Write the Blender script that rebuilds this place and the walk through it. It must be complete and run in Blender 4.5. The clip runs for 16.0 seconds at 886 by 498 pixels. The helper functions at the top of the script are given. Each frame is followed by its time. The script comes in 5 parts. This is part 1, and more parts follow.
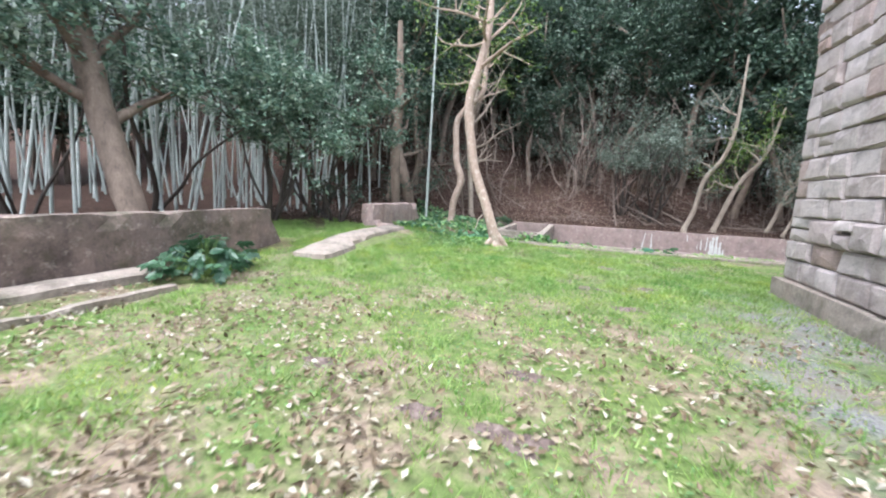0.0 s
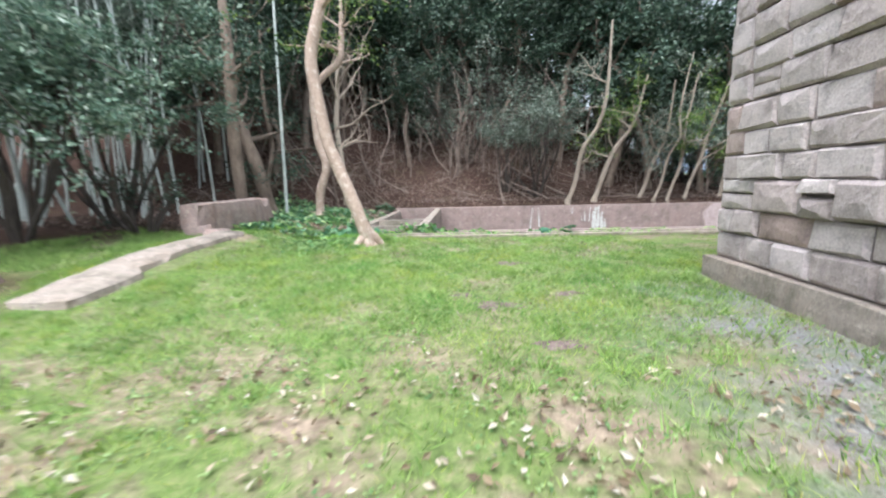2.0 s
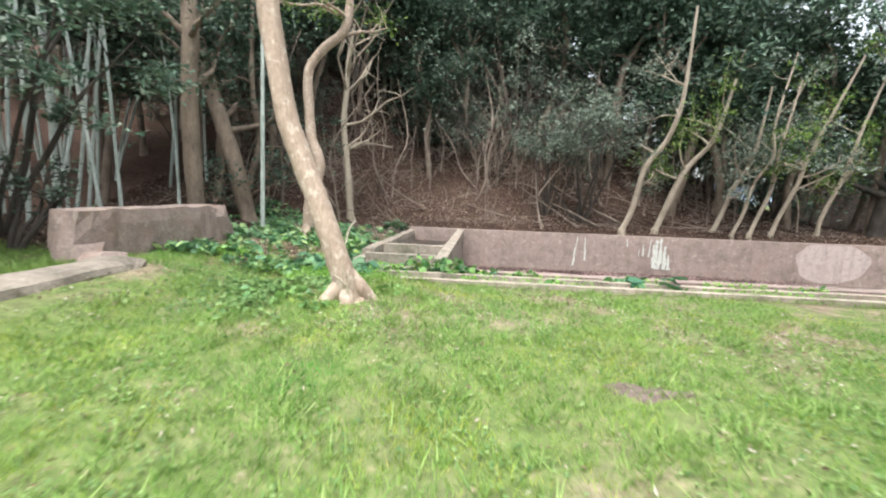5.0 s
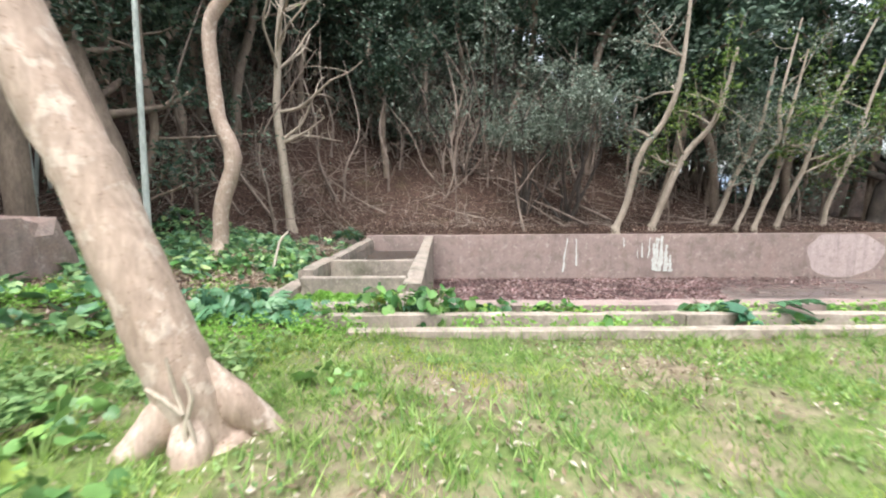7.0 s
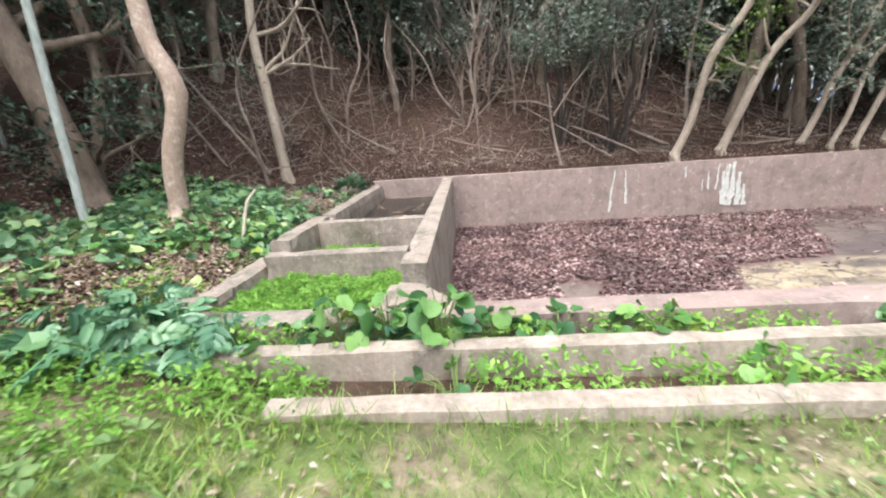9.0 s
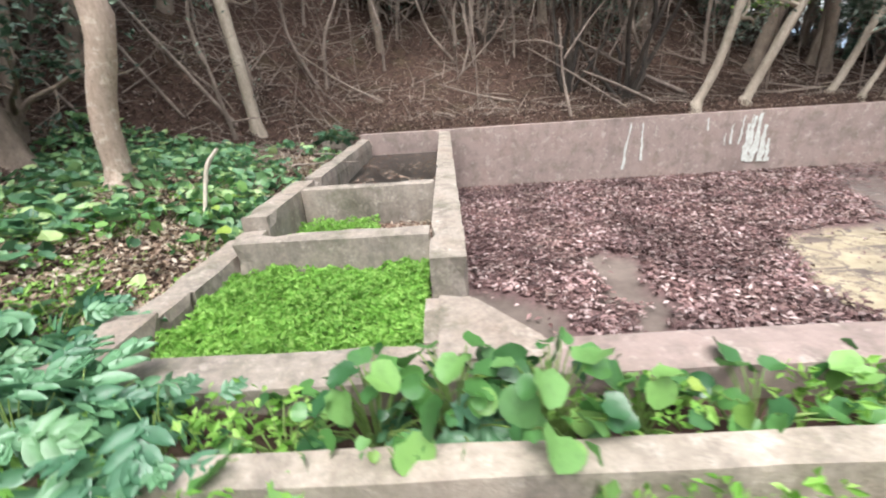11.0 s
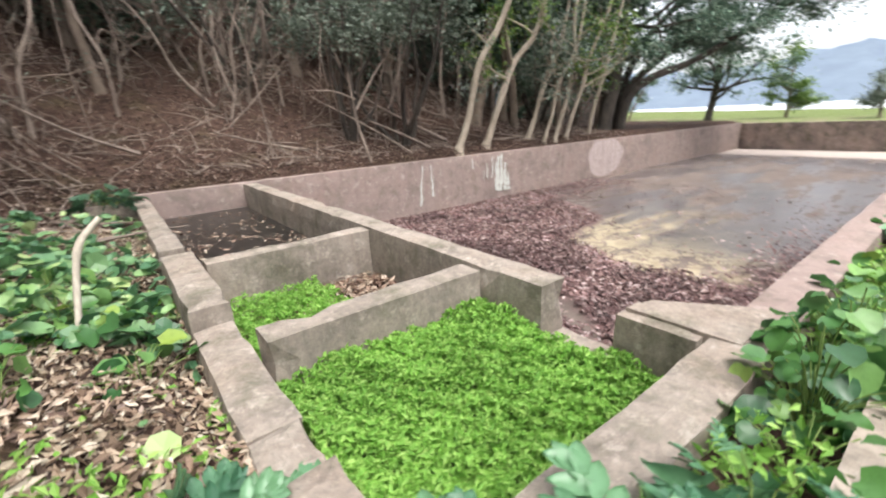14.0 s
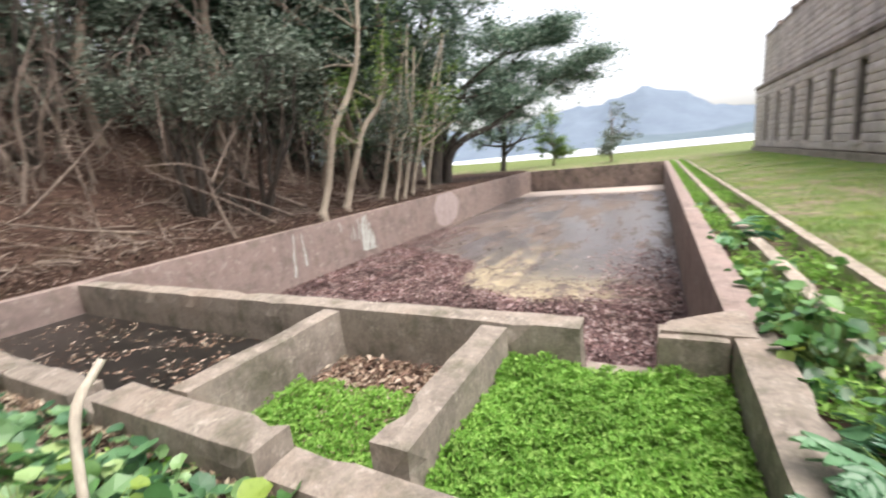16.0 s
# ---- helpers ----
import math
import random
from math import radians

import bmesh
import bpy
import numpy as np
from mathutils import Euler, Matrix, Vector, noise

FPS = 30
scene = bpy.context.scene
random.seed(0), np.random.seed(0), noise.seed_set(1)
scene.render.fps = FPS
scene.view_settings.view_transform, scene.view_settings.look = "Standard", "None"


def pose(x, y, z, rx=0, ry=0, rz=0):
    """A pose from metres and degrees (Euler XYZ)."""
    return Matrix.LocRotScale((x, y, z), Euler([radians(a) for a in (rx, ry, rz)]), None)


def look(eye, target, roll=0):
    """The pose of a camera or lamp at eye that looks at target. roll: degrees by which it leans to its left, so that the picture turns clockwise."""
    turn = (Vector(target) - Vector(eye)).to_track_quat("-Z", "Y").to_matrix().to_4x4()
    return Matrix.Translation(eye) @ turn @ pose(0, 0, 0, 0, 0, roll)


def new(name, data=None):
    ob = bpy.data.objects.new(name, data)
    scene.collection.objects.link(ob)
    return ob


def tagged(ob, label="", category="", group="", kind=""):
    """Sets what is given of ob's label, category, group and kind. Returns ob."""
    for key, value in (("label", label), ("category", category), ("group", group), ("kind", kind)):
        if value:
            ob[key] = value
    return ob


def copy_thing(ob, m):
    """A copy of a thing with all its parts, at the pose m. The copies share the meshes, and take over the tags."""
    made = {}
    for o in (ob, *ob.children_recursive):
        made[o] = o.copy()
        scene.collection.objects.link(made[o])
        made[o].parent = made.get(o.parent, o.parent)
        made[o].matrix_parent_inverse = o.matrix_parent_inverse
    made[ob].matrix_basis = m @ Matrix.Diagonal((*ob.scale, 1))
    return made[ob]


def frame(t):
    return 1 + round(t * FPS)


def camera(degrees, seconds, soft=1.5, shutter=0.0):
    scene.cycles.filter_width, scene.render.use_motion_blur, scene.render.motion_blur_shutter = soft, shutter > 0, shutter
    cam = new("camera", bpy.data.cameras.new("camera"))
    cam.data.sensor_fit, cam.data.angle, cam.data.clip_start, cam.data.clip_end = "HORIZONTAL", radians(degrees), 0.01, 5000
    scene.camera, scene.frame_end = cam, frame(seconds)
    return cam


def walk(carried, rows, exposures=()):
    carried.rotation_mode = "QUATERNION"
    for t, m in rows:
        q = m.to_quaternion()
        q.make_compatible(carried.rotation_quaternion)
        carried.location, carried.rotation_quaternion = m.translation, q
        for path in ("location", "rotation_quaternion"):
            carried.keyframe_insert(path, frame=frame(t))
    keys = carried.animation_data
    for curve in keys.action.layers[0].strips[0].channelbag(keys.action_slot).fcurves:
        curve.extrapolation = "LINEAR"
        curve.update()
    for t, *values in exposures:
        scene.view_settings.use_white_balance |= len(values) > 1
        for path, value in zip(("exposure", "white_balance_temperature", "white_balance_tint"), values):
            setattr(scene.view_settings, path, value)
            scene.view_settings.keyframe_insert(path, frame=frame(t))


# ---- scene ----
cam = camera(93.2, 16.0, soft=2.1, shutter=0.5)
PATH = [
    (0, (0.032, 0.214, 1.493), (-0.58, 2.099, 1.223), 2.7),
    (0.5, (-0.041, 0.831, 1.49), (-0.631, 2.721, 1.204), 0.9),
    (1, (-0.09, 1.479, 1.475), (-0.559, 3.409, 1.24), -0.3),
    (1.5, (-0.037, 2.086, 1.472), (-0.508, 4.009, 1.189), -2.1),
    (2, (-0.051, 2.841, 1.448), (-0.165, 4.81, 1.118), -1.4),
    (2.5, (-0.087, 3.488, 1.406), (-0.144, 5.468, 1.131), 1.4),
    (3, (-0.182, 4.13, 1.4), (-0.259, 6.109, 1.123), 2.0),
    (3.5, (-0.229, 4.74, 1.382), (-0.192, 6.722, 1.118), 1.6),
    (4, (-0.363, 5.463, 1.367), (-0.446, 7.427, 0.996), -0.0),
    (4.5, (-0.489, 6.082, 1.403), (-0.619, 8.045, 1.038), 0.4),
    (4.7, (-0.511, 6.351, 1.4), (-0.703, 8.325, 1.143), 2.2),
    (6.8, (-1.023, 9.54, 1.212), (-1.046, 11.522, 0.941), -1.2),
    (7, (-1.024, 9.777, 1.191), (-1.02, 11.764, 0.961), -0.3),
    (7.5, (-0.99, 10.246, 1.226), (-1.108, 12.224, 0.953), -3.4),
    (8, (-0.959, 10.839, 1.235), (-1.072, 12.809, 0.911), -2.9),
    (8.5, (-0.9, 11.344, 1.215), (-1.042, 13.304, 0.847), -2.6),
    (8.7, (-0.881, 11.542, 1.212), (-1.025, 13.483, 0.754), -3.7),
    (10.8, (-1.261, 12.948, 1.137), (-1.339, 14.83, 0.463), -3.4),
    (11, (-1.43, 13.039, 1.148), (-1.475, 14.896, 0.408), -3.8),
    (11.5, (-1.834, 13.247, 1.126), (-1.662, 15.12, 0.445), -3.9),
    (12, (-2.236, 13.35, 1.175), (-1.937, 15.255, 0.643), -0.3),
    (12.5, (-2.62, 13.408, 1.214), (-1.982, 15.226, 0.679), -2.4),
    (13, (-3.099, 13.567, 1.196), (-2.279, 15.285, 0.583), -2.5),
    (13.5, (-3.463, 13.732, 1.155), (-2.593, 15.45, 0.615), -2.0),
    (14, (-3.817, 14.014, 1.162), (-2.655, 15.53, 0.567), -2.8),
    (14.5, (-4.14, 14.382, 1.201), (-2.848, 15.779, 0.582), -4.6),
    (15, (-4.453, 14.786, 1.237), (-2.931, 15.962, 0.688), -5.7),
    (15.5, (-4.677, 15.077, 1.283), (-3.106, 16.235, 0.843), -4.8),
    (16, (-4.904, 15.231, 1.423), (-3.167, 16.137, 1.018), -5.8),
]
walk(cam, [(t, look(eye, target, roll)) for t, eye, target, roll in PATH], exposures=((0, 1.8, 5750, 12), (2.5, 1.75, 5950, 9), (4.5, 1.78, 6350, 6), (8.5, 1.84, 6250, 12), (12, 1.74, 6250, 9), (16, 1.6, 6650, 13)))

# ---- world and light ----
world = bpy.data.worlds.new("sky")
scene.world = world
world.use_nodes = True
wn, wl = world.node_tree.nodes, world.node_tree.links
SUN_EL, SUN_AZ = 68.0, 192.0
sky = wn.new("ShaderNodeTexSky")
sky.sky_type, sky.sun_disc = "NISHITA", False
sky.sun_elevation, sky.sun_rotation = radians(SUN_EL), radians(SUN_AZ)
sky.air_density, sky.dust_density, sky.ozone_density = 1.0, 4.0, 1.0
pale = wn.new("ShaderNodeHueSaturation")
pale.inputs["Saturation"].default_value = 0.3
wl.new(sky.outputs["Color"], pale.inputs["Color"])
wl.new(pale.outputs["Color"], wn["Background"].inputs["Color"])
wn["Background"].inputs["Strength"].default_value = 0.15
sun = new("sun", bpy.data.lights.new("sun", "SUN"))
sun.data.energy, sun.data.angle, sun.data.color = 1.1, radians(45), (1.0, 0.97, 0.93)
az, el = radians(SUN_AZ), radians(SUN_EL)
sun.matrix_world = look((math.sin(az) * math.cos(el) * 50, math.cos(az) * math.cos(el) * 50, math.sin(el) * 50), (0, 0, 0))

RNG = np.random.default_rng(7)


# ---- materials ----
class Mat:
    """A node material under construction."""

    def __init__(self, name, rough=0.85, spec=0.3):
        self.m = bpy.data.materials.new(name)
        self.m.use_nodes = True
        self.n, self.l = self.m.node_tree.nodes, self.m.node_tree.links
        self.b = self.n["Principled BSDF"]
        self.b.inputs["Roughness"].default_value = rough
        self.b.inputs["Specular IOR Level"].default_value = spec
        self.geo = self.n.new("ShaderNodeNewGeometry")

    def link(self, a, b):
        self.l.new(a, b)

    def noise(self, scale, detail=4.0, rough=0.6, stretch=None):
        t = self.n.new("ShaderNodeTexNoise")
        t.inputs["Scale"].default_value, t.inputs["Detail"].default_value = scale, detail
        t.inputs["Roughness"].default_value = rough
        if stretch:
            mp = self.n.new("ShaderNodeMapping")
            mp.inputs["Scale"].default_value = stretch
            self.link(self.geo.outputs["Position"], mp.inputs["Vector"])
            self.link(mp.outputs["Vector"], t.inputs["Vector"])
        else:
            self.link(self.geo.outputs["Position"], t.inputs["Vector"])
        return t.outputs["Fac"]

    def ramp(self, fac, *stops):
        r = self.n.new("ShaderNodeValToRGB")
        e = r.color_ramp.elements
        while len(e) < len(stops):
            e.new(0.5)
        for i, (p, c) in enumerate(stops):
            e[i].position = p
            e[i].color = (*c, 1) if len(c) == 3 else c
        self.link(fac, r.inputs["Fac"])
        return r.outputs["Color"]

    def steps(self, fac, lo, hi):
        r = self.n.new("ShaderNodeMapRange")
        r.inputs["From Min"].default_value, r.inputs["From Max"].default_value = lo, hi
        self.link(fac, r.inputs["Value"])
        return r.outputs["Result"]

    def mix(self, fac, a, b, kind="MIX"):
        x = self.n.new("ShaderNodeMix")
        x.data_type, x.blend_type = "RGBA", kind
        for sock, v in ((x.inputs[0], fac), (x.inputs[6], a), (x.inputs[7], b)):
            if isinstance(v, (int, float)):
                sock.default_value = v
            elif isinstance(v, tuple):
                sock.default_value = (*v, 1)
            else:
                self.link(v, sock)
        return x.outputs[2]

    def mul(self, a, b):
        x = self.n.new("ShaderNodeMath")
        x.operation = "MULTIPLY"
        for s, v in zip(x.inputs, (a, b)):
            if isinstance(v, (int, float)):
                s.default_value = v
            else:
                self.link(v, s)
        return x.outputs[0]

    def attr(self, name):
        a = self.n.new("ShaderNodeAttribute")
        a.attribute_name = name
        return a.outputs["Fac"]

    def random(self):
        o = self.n.new("ShaderNodeObjectInfo")
        return o.outputs["Random"]

    def color(self, c):
        self.link(c, self.b.inputs["Base Color"])
        return self

    def bump(self, fac, strength=0.4, dist=0.02):
        b = self.n.new("ShaderNodeBump")
        b.inputs["Strength"].default_value, b.inputs["Distance"].default_value = strength, dist
        self.link(fac, b.inputs["Height"])
        self.link(b.outputs["Normal"], self.b.inputs["Normal"])
        return self


def leaf_material(name, *stops, rough=0.5, trans=0.25, spec=0.3, broad=None):
    m = Mat(name, rough, spec)
    c = m.ramp(m.geo.outputs["Random Per Island"], *stops)
    patch = m.steps(m.noise(1.3, 2), 0.3, 0.75)
    c = m.mix(patch, c, m.mix(1.0, c, (0.62, 0.66, 0.6), "MULTIPLY"))
    if broad:
        c = m.mix(1.0, c, m.ramp(m.noise(0.75, 4, 0.6), *broad), "MULTIPLY")
    m.color(c)
    if trans:
        t = m.n.new("ShaderNodeBsdfTranslucent")
        m.link(c, t.inputs["Color"])
        a = m.n.new("ShaderNodeMixShader")
        a.inputs["Fac"].default_value = trans
        m.link(m.b.outputs["BSDF"], a.inputs[1])
        m.link(t.outputs["BSDF"], a.inputs[2])
        m.link(a.outputs["Shader"], m.n["Material Output"].inputs["Surface"])
    return m.m


def concrete(name, light, dark, moss=0.25, warm=(0.3, 0.2, 0.16), grain=0.36, streaks=0.6):
    m = Mat(name, 0.92, 0.15)
    big = m.noise(0.9, 6, 0.7)
    drip = m.noise(1.3, 6, 0.72, (3.5, 3.5, 0.3))
    blot = m.noise(4.5, 6, 0.75)
    fine = m.noise(28, 5, 0.75)
    c = m.ramp(big, (0.32, dark), (0.5, light), (0.72, warm))
    c = m.mix(m.mul(m.steps(drip, 0.5, 0.72), streaks), c, m.mix(0.65, c, (0.05, 0.045, 0.04)))
    c = m.mix(m.mul(m.steps(blot, 0.5, 0.66), 0.55), c, m.mix(0.6, c, (0.07, 0.062, 0.055)))
    c = m.mix(m.mul(m.steps(m.noise(7, 5, 0.7), 0.56, 0.66), 0.45), c, m.mix(0.6, c, (0.62, 0.57, 0.5)))
    c = m.mix(m.mul(m.steps(m.noise(2.2, 6, 0.7), 0.5, 0.68), moss), c, (0.075, 0.08, 0.045))
    c = m.mix(grain, c, m.ramp(fine, (0.25, (0.1, 0.095, 0.09)), (0.7, (0.66, 0.61, 0.56))), "OVERLAY")
    m.color(c)
    m.bump(m.mix(0.5, fine, m.noise(90, 3)), 0.8, 0.015)
    return m.m


def bark(name, a, b, scale=1.0, patchy=0.0, pale_c=(0.42, 0.33, 0.25)):
    m = Mat(name, 0.8, 0.25)
    n1 = m.noise(5 * scale, 5, 0.65, (1, 1, 0.35))
    n2 = m.noise(40 * scale, 3, 0.6, (1, 1, 0.3))
    c = m.ramp(n1, (0.3, a), (0.7, b))
    if patchy:
        c = m.mix(m.steps(m.noise(9, 4), 0.55, 0.62), c, pale_c)
        c = m.mix(m.mul(m.steps(m.noise(28, 3, 0.7, (1, 1, 2.2)), 0.6, 0.68), 0.55), c, (0.16, 0.1, 0.065))
    c = m.mix(0.35, c, m.ramp(n2, (0.3, (0.2, 0.2, 0.2)), (0.7, (0.8, 0.8, 0.8))), "OVERLAY")
    m.color(c)
    m.bump(n2, 0.5, 0.01)
    return m.m


M_POOL = concrete("pool_concrete", (0.3, 0.235, 0.21), (0.215, 0.165, 0.15), 0.3, (0.3, 0.22, 0.195), 0.16, 0.3)
M_TOP = concrete("weathered_concrete", (0.33, 0.29, 0.25), (0.19, 0.165, 0.14), 0.6, (0.31, 0.25, 0.205))
M_KERB = concrete("pale_kerb_concrete", (0.4, 0.35, 0.295), (0.23, 0.2, 0.165), 0.5, (0.39, 0.32, 0.265))
M_OLDWALL = concrete("stained_concrete", (0.22, 0.175, 0.155), (0.07, 0.06, 0.055), 0.7, (0.33, 0.25, 0.215))
M_BLOCK = concrete("pinkish_concrete", (0.34, 0.27, 0.245), (0.23, 0.18, 0.165), 0.25)


def stone_material():
    m = Mat("grey_granite", 0.88, 0.25)
    r = m.random()
    base = m.ramp(r, (0.0, (0.34, 0.29, 0.275)), (0.25, (0.52, 0.46, 0.435)), (0.5, (0.44, 0.375, 0.35)), (0.7, (0.57, 0.51, 0.49)), (0.88, (0.45, 0.375, 0.35)), (1.0, (0.42, 0.31, 0.27)))
    n = m.noise(3.0, 6, 0.7)
    base = m.mix(m.mul(m.steps(n, 0.48, 0.66), 0.8), base, m.mix(0.6, base, (0.09, 0.075, 0.07)))
    base = m.mix(m.mul(m.steps(m.noise(1.1, 5, 0.7), 0.55, 0.7), 0.5), base, (0.62, 0.57, 0.55))
    f = m.noise(45, 4, 0.7)
    base = m.mix(0.4, base, m.ramp(f, (0.3, (0.2, 0.2, 0.2)), (0.7, (0.75, 0.72, 0.7))), "OVERLAY")
    m.color(base)
    m.bump(m.mix(0.4, m.noise(10, 5, 0.65), f), 0.9, 0.04)
    return m.m


M_STONE = stone_material()


def far_stone_material():
    m = Mat("grey_granite_courses", 0.9, 0.2)
    base = m.ramp(m.geo.outputs["Random Per Island"], (0.0, (0.46, 0.405, 0.39)), (0.5, (0.58, 0.52, 0.5)), (1.0, (0.52, 0.45, 0.42)))
    base = m.mix(m.mul(m.steps(m.noise(0.5, 5, 0.7, (1, 1, 0.4)), 0.48, 0.7), 0.5), base, (0.1, 0.085, 0.08))
    f = m.noise(30, 4, 0.7)
    m.color(m.mix(0.35, base, m.ramp(f, (0.3, (0.25, 0.25, 0.25)), (0.7, (0.75, 0.72, 0.7))), "OVERLAY"))
    m.bump(m.mix(0.4, m.noise(8, 5), f), 0.8, 0.04)
    return m.m


M_STONE_FAR = far_stone_material()
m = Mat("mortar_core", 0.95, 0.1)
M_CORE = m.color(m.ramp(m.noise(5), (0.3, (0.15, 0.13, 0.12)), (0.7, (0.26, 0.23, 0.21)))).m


def ground_material():
    m = Mat("ground_soil", 0.95, 0.1)
    n1, n2, n3 = m.noise(0.8, 5, 0.6), m.noise(7, 5, 0.7), m.noise(60, 3, 0.7)
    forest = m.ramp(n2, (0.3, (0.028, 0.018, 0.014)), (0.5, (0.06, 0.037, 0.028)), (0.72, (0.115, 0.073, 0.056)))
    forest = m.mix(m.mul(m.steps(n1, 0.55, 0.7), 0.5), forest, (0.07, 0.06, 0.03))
    turf = m.ramp(n2, (0.3, (0.07, 0.1, 0.035)), (0.55, (0.14, 0.19, 0.06)), (0.75, (0.26, 0.22, 0.13)))
    bare = m.ramp(n2, (0.3, (0.13, 0.095, 0.07)), (0.7, (0.34, 0.27, 0.2)))
    lawn = m.mix(m.mul(m.attr("dry"), m.steps(m.noise(1.1, 5, 0.65), 0.45, 0.6)), turf, bare)
    gravel = m.ramp(m.noise(45, 3, 0.8), (0.35, (0.09, 0.088, 0.09)), (0.65, (0.31, 0.305, 0.31)))
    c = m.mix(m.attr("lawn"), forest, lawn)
    c = m.mix(m.mul(m.attr("gravel"), m.steps(n1, 0.42, 0.62)), c, gravel)
    c = m.mix(m.attr("sand"), c, (0.2, 0.165, 0.12))
    c = m.mix(m.attr("far"), c, m.mix(m.noise(0.02, 4), (0.085, 0.125, 0.035), (0.14, 0.155, 0.06)))
    c = m.mix(0.3, c, m.ramp(n3, (0.3, (0.2, 0.2, 0.2)), (0.7, (0.8, 0.8, 0.8))), "OVERLAY")
    m.color(c)
    m.bump(m.mix(0.5, n2, n3), 0.7, 0.03)
    return m.m


M_GROUND = ground_material()


m = Mat("dug_soil", 0.95, 0.1)
M_SOIL = m.color(m.ramp(m.noise(18, 5, 0.7), (0.3, (0.07, 0.052, 0.045)), (0.55, (0.17, 0.13, 0.115)), (0.75, (0.33, 0.27, 0.23)))).bump(m.noise(40, 4), 0.8, 0.02).m


def pool_floor_material():
    m = Mat("pool_floor", 0.8, 0.25)
    n = m.noise(1.2, 6, 0.65)
    c = m.ramp(n, (0.3, (0.07, 0.054, 0.047)), (0.5, (0.13, 0.102, 0.086)), (0.7, (0.2, 0.158, 0.135)))
    streak = m.noise(0.9, 6, 0.65, (0.3, 1.0, 1))
    crack = m.n.new("ShaderNodeTexVoronoi")
    crack.feature = "DISTANCE_TO_EDGE"
    crack.inputs["Scale"].default_value = 1.5
    warp = m.n.new("ShaderNodeVectorMath")
    warp.operation = "ADD"
    m.link(m.geo.outputs["Position"], warp.inputs[0])
    m.link(m.noise(2.2, 4, 0.6), warp.inputs[1])
    m.link(warp.outputs[0], crack.inputs["Vector"])
    plate = m.mul(m.steps(crack.outputs["Distance"], 0.015, 0.05), m.steps(m.noise(1.5, 7, 0.75, (0.7, 1.2, 1)), 0.44, 0.48))
    c = m.mix(m.mul(m.attr("pale"), plate), c, m.ramp(m.noise(4, 4), (0.3, (0.22, 0.18, 0.12)), (0.7, (0.37, 0.315, 0.215))))
    c = m.mix(m.mul(m.attr("band"), 0.8), c, (0.47, 0.4, 0.35))
    wetness = m.mul(m.attr("wet"), m.steps(streak, 0.58, 0.44))
    c = m.mix(m.mul(wetness, 0.8), c, (0.075, 0.066, 0.066))
    mud = m.attr("mud")
    c = m.mix(mud, c, m.ramp(m.noise(14, 4, 0.7), (0.3, (0.055, 0.033, 0.031)), (0.7, (0.18, 0.11, 0.105))))
    m.color(c)
    m.link(m.ramp(wetness, (0.25, (0.85,) * 3), (0.7, (0.3,) * 3)), m.b.inputs["Roughness"])
    m.bump(m.noise(30, 4), 0.25, 0.01)
    return m.m


M_POOLFLOOR = pool_floor_material()
M_GRASS = leaf_material("grass_blades", (0.0, (0.11, 0.22, 0.04)), (0.35, (0.215, 0.36, 0.085)), (0.7, (0.32, 0.47, 0.115)), (0.92, (0.44, 0.52, 0.14)), (1.0, (0.55, 0.5, 0.26)), rough=0.6, trans=0.35, broad=((0.35, (0.5, 0.8, 0.65)), (0.5, (0.95, 1, 0.85)), (0.65, (1.3, 1.12, 0.65))))
M_TUFT = leaf_material("coarse_grass", (0.0, (0.13, 0.25, 0.06)), (0.5, (0.25, 0.39, 0.1)), (1.0, (0.4, 0.53, 0.18)), rough=0.5, trans=0.35)
M_CLOVER = leaf_material("clover_leaves", (0.0, (0.1, 0.2, 0.07)), (0.6, (0.2, 0.32, 0.11)), (1.0, (0.34, 0.45, 0.19)), rough=0.55, trans=0.3)
M_HERB = leaf_material("herb_leaves", (0.0, (0.145, 0.33, 0.045)), (0.5, (0.25, 0.49, 0.085)), (1.0, (0.4, 0.62, 0.16)), rough=0.55, trans=0.35)
M_IVY = leaf_material("ivy_leaves", (0.0, (0.06, 0.155, 0.08)), (0.5, (0.14, 0.29, 0.13)), (0.85, (0.26, 0.42, 0.17)), (1.0, (0.46, 0.58, 0.25)), rough=0.38, trans=0.2, spec=0.5)
M_LITTER = leaf_material("dry_leaves", (0.0, (0.11, 0.065, 0.05)), (0.35, (0.22, 0.135, 0.1)), (0.7, (0.4, 0.28, 0.21)), (1.0, (0.68, 0.57, 0.47)), rough=0.75, trans=0.1)
M_PALELITTER = leaf_material("pale_dry_leaves", (0.0, (0.16, 0.105, 0.075)), (0.35, (0.34, 0.235, 0.17)), (0.7, (0.54, 0.42, 0.32)), (1.0, (0.74, 0.65, 0.54)), rough=0.75, trans=0.15)
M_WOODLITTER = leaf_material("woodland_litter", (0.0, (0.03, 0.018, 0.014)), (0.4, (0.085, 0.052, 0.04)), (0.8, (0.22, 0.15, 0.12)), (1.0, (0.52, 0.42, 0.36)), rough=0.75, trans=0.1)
M_LAWNLITTER = leaf_material("bleached_leaves", (0.0, (0.1, 0.07, 0.048)), (0.4, (0.26, 0.19, 0.12)), (0.75, (0.4, 0.33, 0.25)), (1.0, (0.58, 0.53, 0.45)), rough=0.7, trans=0.1)
